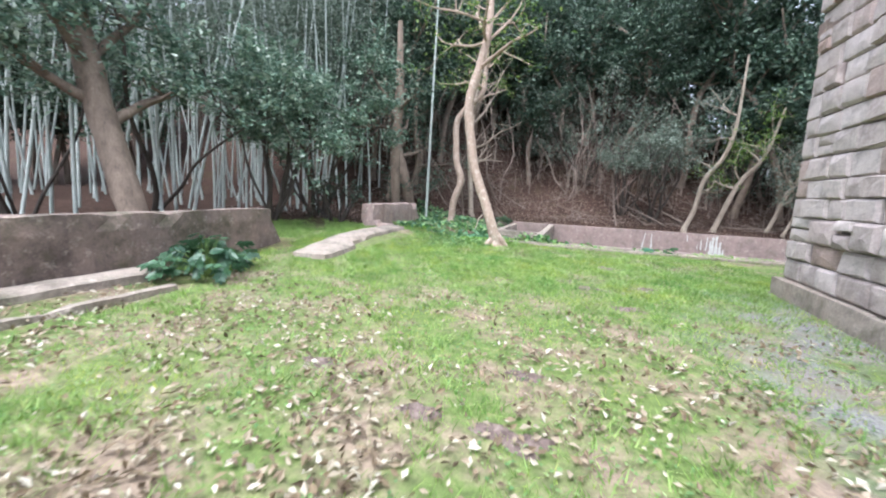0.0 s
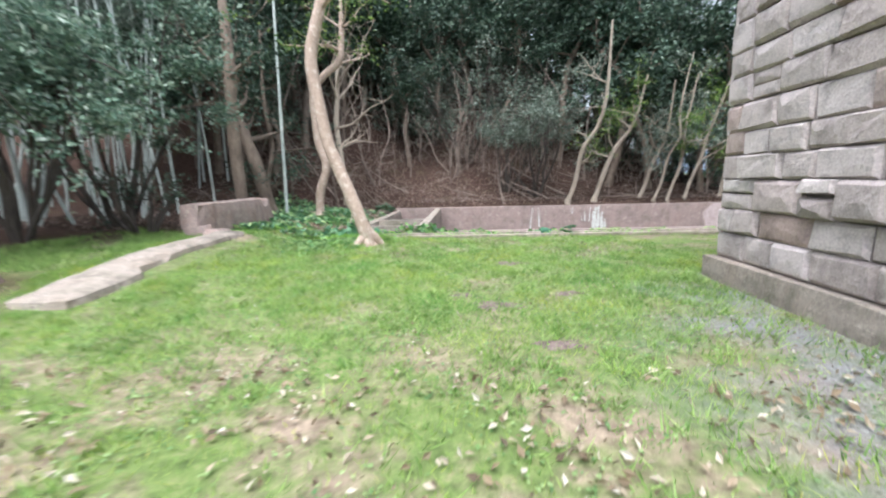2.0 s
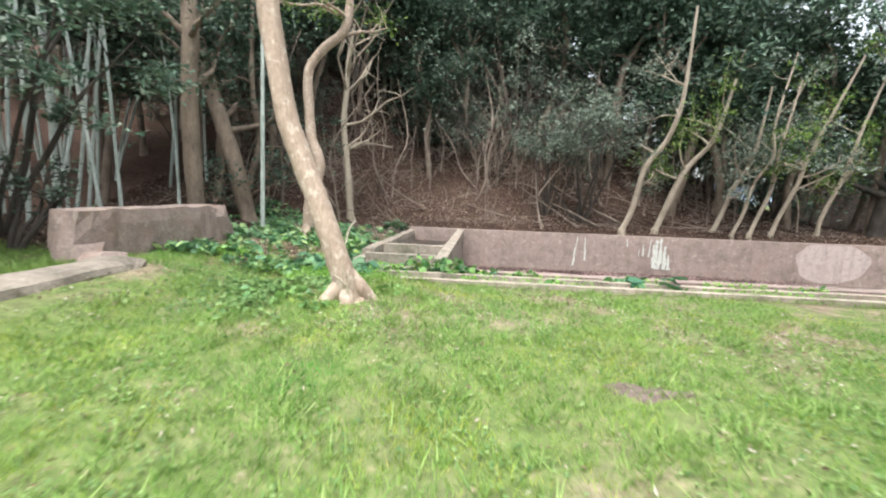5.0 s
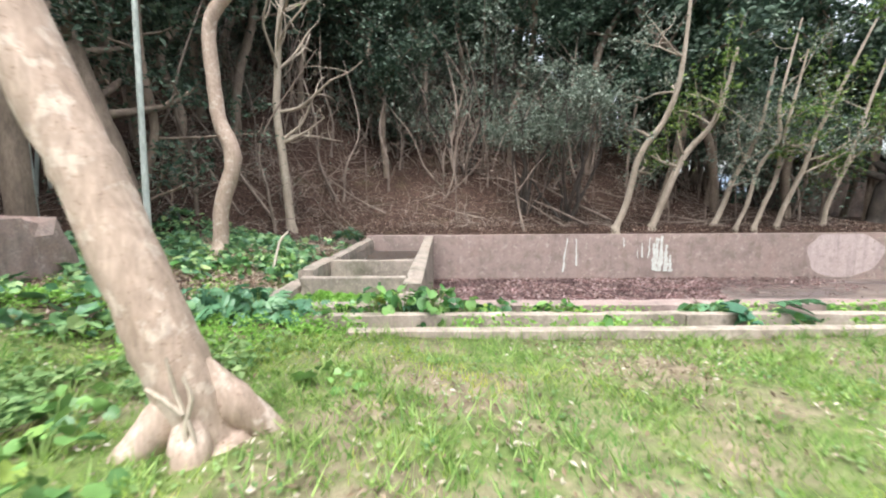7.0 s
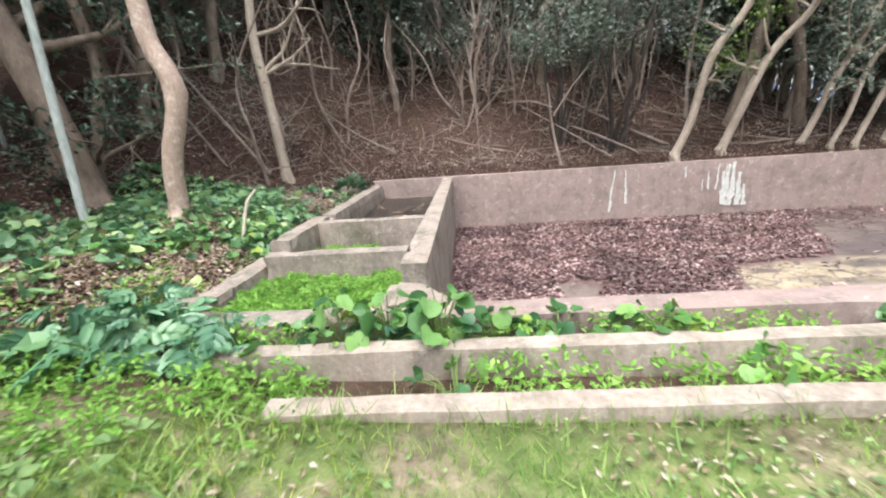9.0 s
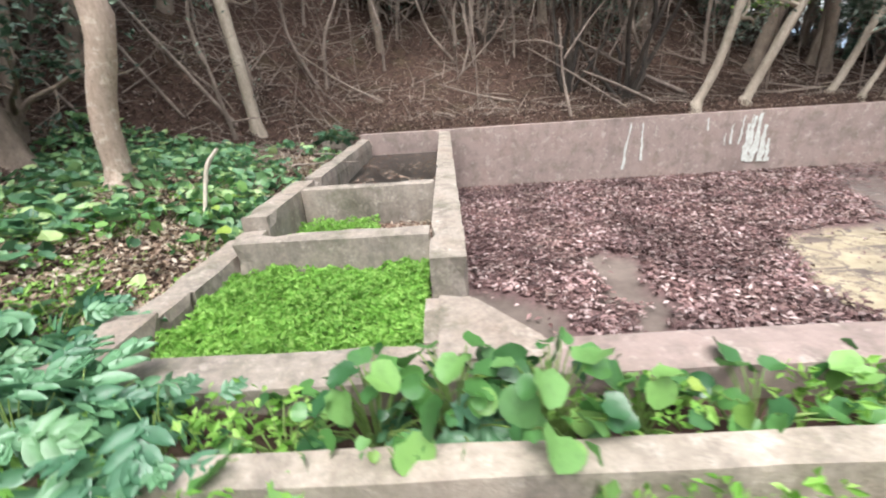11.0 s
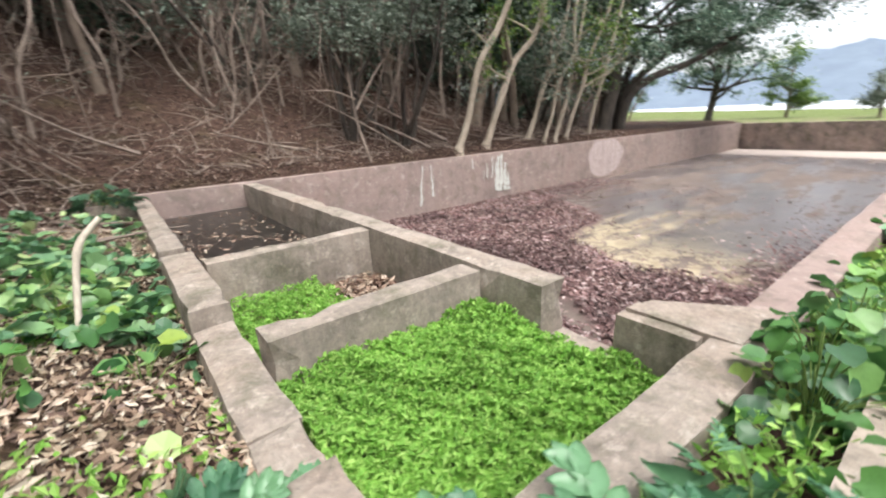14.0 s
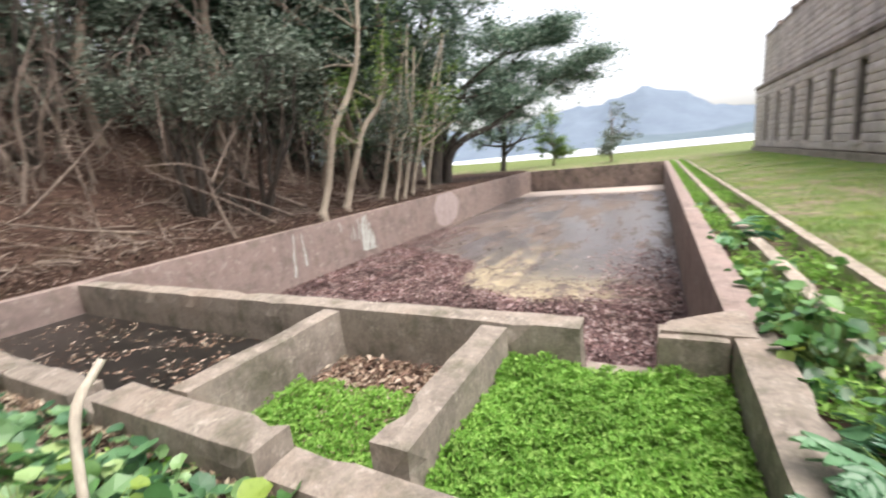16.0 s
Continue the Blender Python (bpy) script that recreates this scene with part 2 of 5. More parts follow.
M_POOLLITTER = leaf_material("wet_fallen_leaves", (0.0, (0.06, 0.033, 0.032)), (0.4, (0.17, 0.092, 0.088)), (0.75, (0.33, 0.21, 0.2)), (1.0, (0.6, 0.48, 0.47)), rough=0.55, trans=0.1, broad=((0.35, (0.45, 0.42, 0.42)), (0.55, (1, 1, 1)), (0.7, (1.2, 1.15, 1.15))))
M_WOODS = leaf_material("evergreen_leaves", (0.0, (0.022, 0.045, 0.03)), (0.5, (0.05, 0.09, 0.06)), (0.85, (0.1, 0.155, 0.1)), (1.0, (0.25, 0.31, 0.24)), rough=0.5, trans=0.15, spec=0.35)
M_GREYLEAF = leaf_material("grey_green_leaves", (0.0, (0.085, 0.11, 0.085)), (0.5, (0.17, 0.21, 0.165)), (1.0, (0.34, 0.39, 0.32)), rough=0.6, trans=0.15)
M_SHRUB = leaf_material("shrub_leaves", (0.0, (0.075, 0.135, 0.1)), (0.5, (0.16, 0.25, 0.18)), (0.85, (0.27, 0.36, 0.265)), (1.0, (0.52, 0.58, 0.5)), rough=0.45, trans=0.2)
M_YOUNG = leaf_material("light_green_leaves", (0.0, (0.07, 0.14, 0.035)), (0.6, (0.15, 0.25, 0.055)), (1.0, (0.3, 0.39, 0.11)), rough=0.5, trans=0.3)
M_TAN = bark("tan_smooth_bark", (0.33, 0.245, 0.19), (0.43, 0.335, 0.27), 1.0, 0.6, (0.49, 0.4, 0.33))
M_BROWN = bark("brown_bark", (0.11, 0.085, 0.065), (0.25, 0.195, 0.15))
M_PALEBARK = bark("pale_grey_bark", (0.26, 0.215, 0.165), (0.42, 0.36, 0.285))
M_DARKBARK = bark("dark_bark", (0.035, 0.03, 0.027), (0.09, 0.075, 0.06))
M_BAMBOO = bark("pale_bamboo", (0.3, 0.34, 0.31), (0.52, 0.56, 0.52), 0.6)
M_TWIG = bark("grey_twig", (0.11, 0.086, 0.07), (0.27, 0.215, 0.175))
M_WHITEPAINT = Mat("white_paint_runs", 0.7)
M_WHITEPAINT = M_WHITEPAINT.color(M_WHITEPAINT.ramp(M_WHITEPAINT.noise(9, 5), (0.3, (0.4, 0.385, 0.345)), (0.65, (0.58, 0.6, 0.55)))).m
M_PLASTER = concrete("pale_plaster", (0.46, 0.385, 0.37), (0.38, 0.31, 0.29), 0.05, (0.5, 0.42, 0.4))
# Sky glare on the bay is painted in as a pale base colour.
m = Mat("glare_painted_bay", 0.55, 0.5)
M_WATER = m.color(m.ramp(m.noise(0.02), (0.3, (0.5, 0.54, 0.57)), (0.7, (0.66, 0.69, 0.71)))).bump(m.noise(0.8, 4), 0.2, 0.1).m
m = Mat("still_dark_water", 0.3, 0.3)
M_DARKWATER = m.color(m.ramp(m.noise(3), (0.3, (0.012, 0.011, 0.01)), (0.7, (0.03, 0.027, 0.024)))).m


# Distance haze is painted into the hills as bluish-grey base colours.
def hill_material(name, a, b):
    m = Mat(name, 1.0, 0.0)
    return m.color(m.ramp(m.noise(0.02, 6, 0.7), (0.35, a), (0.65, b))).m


M_FARHILL = hill_material("haze_tinted_far_hill", (0.125, 0.155, 0.195), (0.15, 0.185, 0.225))
M_NEARHILL = hill_material("haze_tinted_shore_hill", (0.1, 0.13, 0.155), (0.13, 0.165, 0.18))


# ---- mesh helpers ----
def mesh_np(name, v, f, mat, smooth=False):
    v, f = np.asarray(v, np.float32).reshape(-1, 3), np.asarray(f, np.int32)
    me = bpy.data.meshes.new(name)
    k = f.shape[1]
    me.vertices.add(len(v))
    me.vertices.foreach_set("co", v.ravel())
    me.loops.add(f.size)
    me.loops.foreach_set("vertex_index", f.ravel())
    me.polygons.add(len(f))
    me.polygons.foreach_set("loop_start", np.arange(0, f.size, k, dtype=np.int32))
    me.polygons.foreach_set("loop_total", np.full(len(f), k, np.int32))
    me.polygons.foreach_set("use_smooth", np.full(len(f), smooth))
    me.materials.append(mat)
    me.update(calc_edges=True)
    me.validate()
    return me


def part(name, me, parent=None, label="", m=None):
    """Links a mesh as one object, under a thing or a part where one is given."""
    ob = new(name, me)
    if parent is not None:
        ob.parent = parent
    if m is not None:
        ob.matrix_basis = m
    if label:
        ob["label"] = label
    return ob


def thing(name, label, category, group="", m=None):
    ob = new(name)
    ob.empty_display_size = 0.1
    if m is not None:
        ob.matrix_basis = m
    return tagged(ob, label, category, group)


def smooth_line(points, radii, step=4):
    """A Catmull-Rom line through the points, with its radii."""
    p = np.asarray(points, float)
    r = np.asarray(radii, float)
    q = np.vstack([2 * p[0] - p[1], p, 2 * p[-1] - p[-2]])
    out, rad = [], []
    for i in range(len(p) - 1):
        a, b, c, d = q[i : i + 4]
        for s in np.arange(step) / step:
            out.append(0.5 * (2 * b + (c - a) * s + (2 * a - 5 * b + 4 * c - d) * s * s + (3 * b - a - 3 * c + d) * s**3))
            rad.append(r[i] * (1 - s) + r[i + 1] * s)
    return np.array(out + [p[-1]]), np.array(rad + [r[-1]])


def tube(points, radii, seg=8, rough=0.06, step=4):
    p, r = smooth_line(points, radii, step)
    d = np.gradient(p, axis=0)
    d /= np.linalg.norm(d, axis=1)[:, None]
    ref = np.array([1.0, 0, 0]) if abs(d[0][0]) < 0.8 else np.array([0, 1.0, 0])
    s = np.cross(d, ref)
    s /= np.linalg.norm(s, axis=1)[:, None]
    u = np.cross(s, d)
    a = np.linspace(0, 2 * np.pi, seg, endpoint=False)
    k = r[:, None] * (1 + rough * RNG.normal(size=(len(p), seg)))
    v = p[:, None] + k[..., None] * (np.cos(a)[None, :, None] * s[:, None] + np.sin(a)[None, :, None] * u[:, None])
    n = len(p)
    i, j = np.meshgrid(np.arange(n - 1), np.arange(seg), indexing="ij")
    f = np.stack([i * seg + j, i * seg + (j + 1) % seg, (i + 1) * seg + (j + 1) % seg, (i + 1) * seg + j], -1).reshape(-1, 4)
    return v.reshape(-1, 3), f


def join_np(pieces):
    v, f, k = [], [], 0
    for a, b in pieces:
        v.append(a)
        f.append(b + k)
        k += len(a)
    return np.vstack(v), np.vstack(f)


def unit(a):
    return a / np.maximum(np.linalg.norm(a, axis=-1, keepdims=True), 1e-9)


def leaves(c, length, width=0.45, flat=0.5, fold=0.12):
    """Folded pointed leaves at the centres c; flat 1: lying, 0: every way."""
    c = np.asarray(c, float)
    n = len(c)
    size = length * RNG.uniform(0.6, 1.3, n)[:, None]
    d = RNG.normal(size=(n, 3))
    d[:, 2] *= 1 - flat
    d = unit(d)
    up = RNG.normal(size=(n, 3)) * (1 - flat * 0.75) + np.array([0, 0, 2.0 * flat])
    s = unit(np.cross(d, up))
    w = unit(np.cross(s, d))
    a, t = c - d * size / 2, c + d * size / 2
    mid = c - d * size * 0.08 + w * size * fold
    v = np.stack([a, mid - s * size * width / 2, t, mid + s * size * width / 2], 1).reshape(-1, 3)
    b = np.arange(n)[:, None] * 4
    f = np.concatenate([b + [0, 1, 2], b + [0, 2, 3]], 1).reshape(-1, 3)
    return v, f


def round_leaves(c, size, flat=0.8):
    """Cupped roundish leaves with a notch at the stalk."""
    c = np.asarray(c, float)
    n = len(c)
    r = size * RNG.uniform(0.55, 1.25, n)[:, None, None] / 2
    up = unit(RNG.normal(size=(n, 3)) * (1 - flat) + np.array([0, 0, 1.0]))
    d = unit(np.cross(up, RNG.normal(size=(n, 3))))
    s = np.cross(up, d)
    a = np.linspace(0, 2 * np.pi, 8)[:-1]
    k = np.array([0.55, 1.0, 1.05, 1.0, 1.0, 1.05, 1.0])
    rim = c[:, None] + r * k[None, :, None] * (np.cos(a)[None, :, None] * d[:, None] + np.sin(a)[None, :, None] * s[:, None]) + r * up[:, None] * 0.3
    v = np.concatenate([c[:, None], rim], 1).reshape(-1, 3)
    b = np.arange(n)[:, None] * 8
    f = np.concatenate([b + [0, 1 + i, 1 + (i + 1) % 7] for i in range(7)], 1).reshape(-1, 3)
    return v, f


def blades(c, height, width, lean=0.5):
    c = np.asarray(c, float)
    n = len(c)
    a = RNG.uniform(0, 2 * np.pi, n)
    h = height * RNG.uniform(0.5, 1.4, n)
    side = np.stack([np.cos(a), np.sin(a), 0 * a], -1) * (width / 2)
    tip = c + np.stack([RNG.normal(0, lean, n) * h, RNG.normal(0, lean, n) * h, h], -1)
    v = np.stack([c - side, c + side, tip], 1).reshape(-1, 3)
    return v, np.arange(n * 3).reshape(-1, 3)


def worn_box(lo, hi, step=0.2, wear=0.015, wobble=0.006, skip=()):
    """A box of concrete with uneven faces and worn edges."""
    lo, hi = np.array(lo, float), np.array(hi, float)
    n = np.clip(np.ceil((hi - lo) / step).astype(int), 1, 200)
    index, v, f = {}, [], []

    def at(i):
        if i not in index:
            t = np.array(i) / n
            p = lo + (hi - lo) * t
            edge = [(-1 if i[k] == 0 else 1 if i[k] == n[k] else 0) for k in range(3)]
            q = p + np.array(noise.noise_vector(Vector(p * 2.3))) * wobble
            if sum(map(abs, edge)) >= 2:
                k = wear * (0.5 + 1.2 * abs(noise.noise(Vector(p * 3.1))) + (1.6 if noise.noise(Vector(p * 6.7 + lo)) > 0.45 else 0))
                q = q - np.array(edge) * k
            index[i] = len(v)
            v.append(q)
        return index[i]

    for ax in range(3):
        b, c = (ax + 1) % 3, (ax + 2) % 3
        for end in (0, n[ax]):
            if (ax, 1 if end else 0) in skip:
                continue
            for i in range(n[b]):
                for j in range(n[c]):
                    q = []
                    for di, dj in ((0, 0), (1, 0), (1, 1), (0, 1)):
                        k = [0, 0, 0]
                        k[ax], k[b], k[c] = end, i + di, j + dj
                        q.append(at(tuple(int(z) for z in k)))
                    f.append(q if end else q[::-1])
    return np.array(v), np.array(f)


def block(name, lo, hi, mat, parent=None, label="", **kw):
    return part(name, mesh_np(name, *worn_box(lo, hi, **kw), mat), parent, label)


def sstep(a, b, x):
    t = np.clip((x - a) / (b - a), 0, 1)
    return t * t * (3 - 2 * t)


def wave(x, y, k=1.0):
    return (np.sin(1.3 * k * x + 0.7) * np.cos(1.1 * k * y + 0.3) + np.sin(2.9 * k * x + 1.9 * k * y) * 0.5 + np.cos(4.7 * k * y - 3.3 * k * x + 1) * 0.25) / 1.75


# ---- the lie of the land ----
POOL_X0, POOL_X1, POOL_Y0, POOL_Y1, POOL_Z = -1.32, 28.07, 14.74, 24.04, -1.58


def height(x, y):
    x, y = np.asarray(x, float), np.asarray(y, float)
    z = 0.02 * wave(x, y, 1.0) + 0.01 * wave(x, y, 3.1)
    z = z + 0.09 * np.exp(-((x + 2.2) ** 2 + (y - 11.5) ** 2) / 3.0) - 0.05 * sstep(11.8, 13.3, y)
    west = sstep(-3.0, -4.2, x) * sstep(13.5, 14.6, y)
    z = z - (0.1 + 0.12 * sstep(15.6, 16.6, y) * sstep(19, 17.5, y)) * west * sstep(-7.5, -4.5, x)
    z = z - 0.16 * sstep(-4.15, -3.75, x) * sstep(14.3, 14.7, y) * sstep(24.2, 23.8, y) * sstep(-2, -3, x)
    z = z + 0.3 * sstep(-3.8, -5.3, x) * sstep(6, 10.5, y) * sstep(24, 19, y)
    z = z - 0.13 * sstep(13.47, 13.51, y) * sstep(-2.9, -2.0, x) * (1 - sstep(24.2, 24.21, y)) * sstep(29.2, 28.6, x)
    start = 24.3 - 6.0 * sstep(-3, -10, x)
    d = np.maximum(0, y - start)
    fade = 1 - sstep(6, 19, x) * 0.96
    hill = 0.6 * d * d / (d + 2.0)
    hill = np.where(d > 60, 34.8, hill)
    z = z + hill * fade + 0.22 * sstep(24.2, 24.6, y) * sstep(32, 27, x) * sstep(-5, -2, x)
    z = z + 0.025 * np.maximum(0, -8.0 - x) * sstep(-300, -60, x) + 0.12 * sstep(-7, -8.5, x)
    rough = 0.06 * wave(x, y, 2.0) * np.maximum(sstep(24.5, 27, y), sstep(-7, -9, x))
    z = z + rough - 4.5 * sstep(60, 230, x) - 10 * sstep(230, 600, x)
    return z


def base(x, y):
    return float(height(x, y))


# ---- ground ----
def lines(*spans):
    out = []
    for a, b, s in spans:
        out += list(np.arange(a, b - s * 0.3, s))
    return np.array(sorted(set(np.round(out + [spans[-1][1]], 4))))


def make_ground():
    gx = lines((-3000, -400, 650), (-400, -60, 60), (-60, -14, 2), (-14, -3.8, 0.3), (-3.8, -3.635, 0.08), (-3.635, -3.6, 0.03), (-3.6, 12, 0.3), (12, 28.36, 0.6), (28.36, 60, 2), (60, 300, 15), (300, 3000, 450))
    gy = lines((-3000, -400, 650), (-400, -60, 60), (-60, -4, 2), (-4, 13.47, 0.3), (13.47, 13.51, 0.04), (13.51, 14.46, 0.19), (14.46, 24.2, 0.4), (24.2, 40, 0.5), (40, 90, 2), (90, 400, 31), (400, 3000, 650))
    x, y = np.meshgrid(gx, gy, indexing="ij")
    z = height(x, y)
    nx, ny = x.shape
    i, j = np.meshgrid(np.arange(nx - 1), np.arange(ny - 1), indexing="ij")
    cx, cy = (x[:-1, :-1] + x[1:, 1:]) / 2, (y[:-1, :-1] + y[1:, 1:]) / 2
    keep = ~((cx > -3.6) & (cx < 28.36) & (cy > 14.46) & (cy < 24.2))
    f = np.stack([i * ny + j, (i + 1) * ny + j, (i + 1) * ny + j + 1, i * ny + j + 1], -1)[keep]
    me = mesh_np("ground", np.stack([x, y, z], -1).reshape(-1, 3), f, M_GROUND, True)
    x, y = np.array([v.co.x for v in me.vertices]), np.array([v.co.y for v in me.vertices])
    lawn = sstep(-7.2 - 1.6 * sstep(8.3, 9.0, y), -5.0 - 1.8 * sstep(8.3, 9.0, y), x + 0.5 * wave(x, y, 1.2)) * sstep(14.0, 13.2, y + 0.5 * wave(x, y, 1.5) * sstep(-1.5, -3, x))
    lawn = np.maximum(lawn, sstep(28.4, 30, x) * sstep(40, 33, y))
    gravel = sstep(1.0, 2.4, x + 0.4 * wave(x, y, 1.0)) * sstep(9.6, 7.5, y) * sstep(4, 3.6, x)
    dry = np.clip(0.25 + 0.75 * sstep(8.5, 4.5, y) + 0.6 * sstep(10.2, 11.8, y) + 0.5 * sstep(0.35, 0.7, wave(x + 3, y, 1.0)), 0, 1)
    for key, val in (("lawn", lawn), ("dry", dry), ("gravel", gravel), ("sand", sstep(85, 130, x) * sstep(60, 20, y)), ("far", sstep(30, 45, x) * sstep(110, 85, x))):
        me.attributes.new(key, "FLOAT", "POINT").data.foreach_set("value", np.asarray(val, np.float32))
    tagged(part("ground", me), "mossy green lawn running into brown woodland floor", "ground", kind="structure")


make_ground()


def flat(name, x0, x1, y0, y1, z, mat, n=1):
    gx, gy = np.linspace(x0, x1, n + 1), np.linspace(y0, y1, n + 1)
    x, y = np.meshgrid(gx, gy, indexing="ij")
    i, j = np.meshgrid(np.arange(n), np.arange(n), indexing="ij")
    f = np.stack([i * (n + 1) + j, (i + 1) * (n + 1) + j, (i + 1) * (n + 1) + j + 1, i * (n + 1) + j + 1], -1).reshape(-1, 4)
    return mesh_np(name, np.stack([x, y, 0 * x + z], -1).reshape(-1, 3), f, mat)


tagged(part("water", flat("water", 150, 3000, -2500, 2500, -1.35, M_WATER, 8)), "calm bay water, sky glare painted into its pale colour", "water", kind="structure")


def far_hills(name, dist, mat, profile, a0, a1, label):
    """A ridge round the bay; profile gives the slope of the skyline for an angle north of east."""
    n, rows = 160, 8
    a = np.linspace(a0, a1, n)
    e = np.array([profile(t) for t in a]) * (1 + 0.035 * np.sin(a * 90) + 0.025 * np.sin(a * 213 + 1))
    v, f = [], []
    for k in range(rows):
        s = k / (rows - 1)
        d = dist * (1 + 0.35 * s)
        for t, h in zip(a, e):
            v.append((d * math.cos(t), 15 + d * math.sin(t), -2 + (h * d + 3) * math.sin(s * math.pi / 2) * (1 + 0.06 * math.sin(t * 60 + k * 2.1) * (k < rows - 1))))
    for k in range(rows - 1):
        for i in range(n - 1):
            f.append((k * n + i, k * n + i + 1, (k + 1) * n + i + 1, (k + 1) * n + i))
    ob = part(name, mesh_np(name, v, f, mat, True))
    tagged(ob, label, "hill", kind="structure")


def peak(t):
    return 0.047 + 0.048 * math.exp(-(abs(t + 0.0) / 0.085) ** 2.6) + 0.038 * math.exp(-((t - 0.16) / 0.13) ** 2) + 0.02 * math.exp(-((t - 0.5) / 0.2) ** 2) + 0.01 * math.exp(-((t + 0.35) / 0.15) ** 2)


# Both ridges get their haze from the material colour alone.
far_hills("backdrop", 900, M_FARHILL, peak, -1.2, 1.3, "wooded hills beyond the bay, blue haze put into their colour")
far_hills("backdrop", 560, M_NEARHILL, lambda t: 0.012 + 0.02 * math.exp(-((t + 0.22) / 0.1) ** 2) + 0.008 * math.sin(t * 9), -1.2, 0.12, "grey-green wooded far shore of the bay, haze put into its colour")


# ---- the empty pool ----
def make_pool():
    pool = thing("wall_pool", "long empty concrete pool with stained brown walls", "pool")
    pool["kind"] = "structure"
    block("wall_front", (POOL_X0, 14.45, -1.9), (28.36, POOL_Y0, 0.0), M_POOL, pool, step=0.24)
    block("wall_back", (-3.63, POOL_Y1, -1.9), (28.36, 24.3, 0.02), M_POOL, pool, step=0.24)
    block("wall_end", (POOL_X1, POOL_Y0 + 0.003, -1.9), (28.36, POOL_Y1 - 0.003, 0.0), M_OLDWALL, pool, step=0.24)
    block("wall_divider", (-1.61, 15.77, -1.9), (POOL_X0, POOL_Y1 - 0.003, 0.0), M_TOP, pool, step=0.2)
    block("wall_divider", (-1.61, POOL_Y0 + 0.003, -1.9), (POOL_X0 - 0.003, 15.22, -0.01), M_TOP, pool, step=0.2)
    block("sill", (-1.57, 15.22, -1.9), (POOL_X0 - 0.02, 15.77, -0.4), M_TOP, pool, step=0.2)
    block("sill", (-1.32, 14.74, -1.7), (-0.75, 15.5, -1.3), M_POOL, pool, step=0.2)
    tri = [(-1.52, 15.195), (-1.52, 14.58), (-0.98, 14.58), (-1.03, 14.743), (-1.317, 15.14)]
    v = [(x, y, z) for z in (-1.62, 0.004) for x, y in tri]
    me = bpy.data.meshes.new("corner_fillet")
    me.from_pydata(v, [], [(4, 3, 2, 1, 0), (5, 6, 7, 8, 9)] + [(i, (i + 1) % 5, 5 + (i + 1) % 5, 5 + i) for i in range(5)])
    me.materials.append(M_TOP)
    part("corner_fillet", me, pool)
    # paint runs on the far wall
    runs = [(3.25, -0.1, -1.28, 0.06), (3.57, -0.13, -1.06, 0.06), (5.2, -0.1, -0.42, 0.04), (5.87, -0.28, -0.78, 0.05), (5.7, -0.5, -0.8, 0.03)]
    runs += [(6.1, -0.1, -0.8, 0.05), (6.22, -0.3, -1.24, 0.13), (6.36, -0.12, -1.2, 0.12), (6.5, -0.06, -1.27, 0.16), (6.66, -0.35, -1.27, 0.14), (6.79, -0.7, -1.28, 0.1), (6.28, -0.08, -0.6, 0.04)]
    for k, (x, z1, z0, w) in enumerate(runs):
        n = 14
        z = np.linspace(z1, z0, n)
        h = w / 2 * (1 + 0.25 * RNG.normal(size=n)).clip(0.3, 1.6) * np.linspace(0.5, 1.2, n)
        mid = x + 0.012 * np.cumsum(RNG.normal(size=n))
        d = POOL_Y1 - 0.02 - 0.0012 * k
        v = np.concatenate([np.stack([mid - h, 0 * z + d, z], -1), np.stack([mid + h, 0 * z + d, z], -1)])
        f = [(i, i + n, i + n + 1, i + 1) for i in range(n - 1)]
        part("paint_run", mesh_np("paint_run", v, f, M_WHITEPAINT), pool, "white paint run")
    a = np.linspace(0, 2 * np.pi, 40, endpoint=False)
    r = 1 + 0.05 * np.sin(3 * a + 1) + 0.03 * np.sin(7 * a)
    rim = np.stack([12.8 + 1.32 * r * np.cos(a), np.full(40, POOL_Y1 - 0.016), -0.72 + np.clip(0.82 * r * np.sin(a), -0.8, 0.7)], -1)
    v = np.vstack([rim, [[12.8, POOL_Y1 - 0.02, -0.72]]])
    part("plaster_patch", mesh_np("plaster_patch", v, [(i, (i + 1) % 40, 40) for i in range(40)], M_PLASTER), pool, "round pale plaster patch")
    # floor
    gx, gy = np.arange(POOL_X0 - 0.01, POOL_X1 + 0.1, 0.15), np.arange(POOL_Y0 - 0.01, POOL_Y1 + 0.1, 0.15)
    x, y = np.meshgrid(gx, gy, indexing="ij")
    rag = 0.12 * wave(x, y, 2.6) + 0.05 * wave(x, y, 7.0)
    rim = np.interp(y, [14.7, 16.0, 16.8, 17.4, 18.1, 19.55, 19.9, 24.0], [3.6, 3.2, 3.3, 3.12, 3.27, 3.95, 6.0, 8.4]) + rag
    mud = sstep(0.12, -0.12, x - rim)
    strip = np.interp(y, [16.5, 16.9, 17.45, 17.7, 18.3, 19.1], [0.55, 0.62, 1.05, 0.75, 0.85, 0.85]) + 0.5 * rag
    half = np.interp(y, [16.5, 16.9, 17.45, 17.7, 18.3, 18.9, 19.15], [0.1, 0.14, 0.26, 0.32, 0.24, 0.36, 0.05]) + 0.5 * rag
    mud = mud * (1 - sstep(0.08, -0.05, np.abs(x - strip) - half) * sstep(19.2, 19.05, y) * sstep(16.4, 16.6, y))
    bare = np.interp(y, [14.7, 16.7, 17.0, 17.44, 17.76, 18.3], [0.5, 0.13, -0.2, -0.14, -0.48, -1.4]) + 0.4 * rag
    mud = mud * sstep(-0.05, 0.06, x - bare)
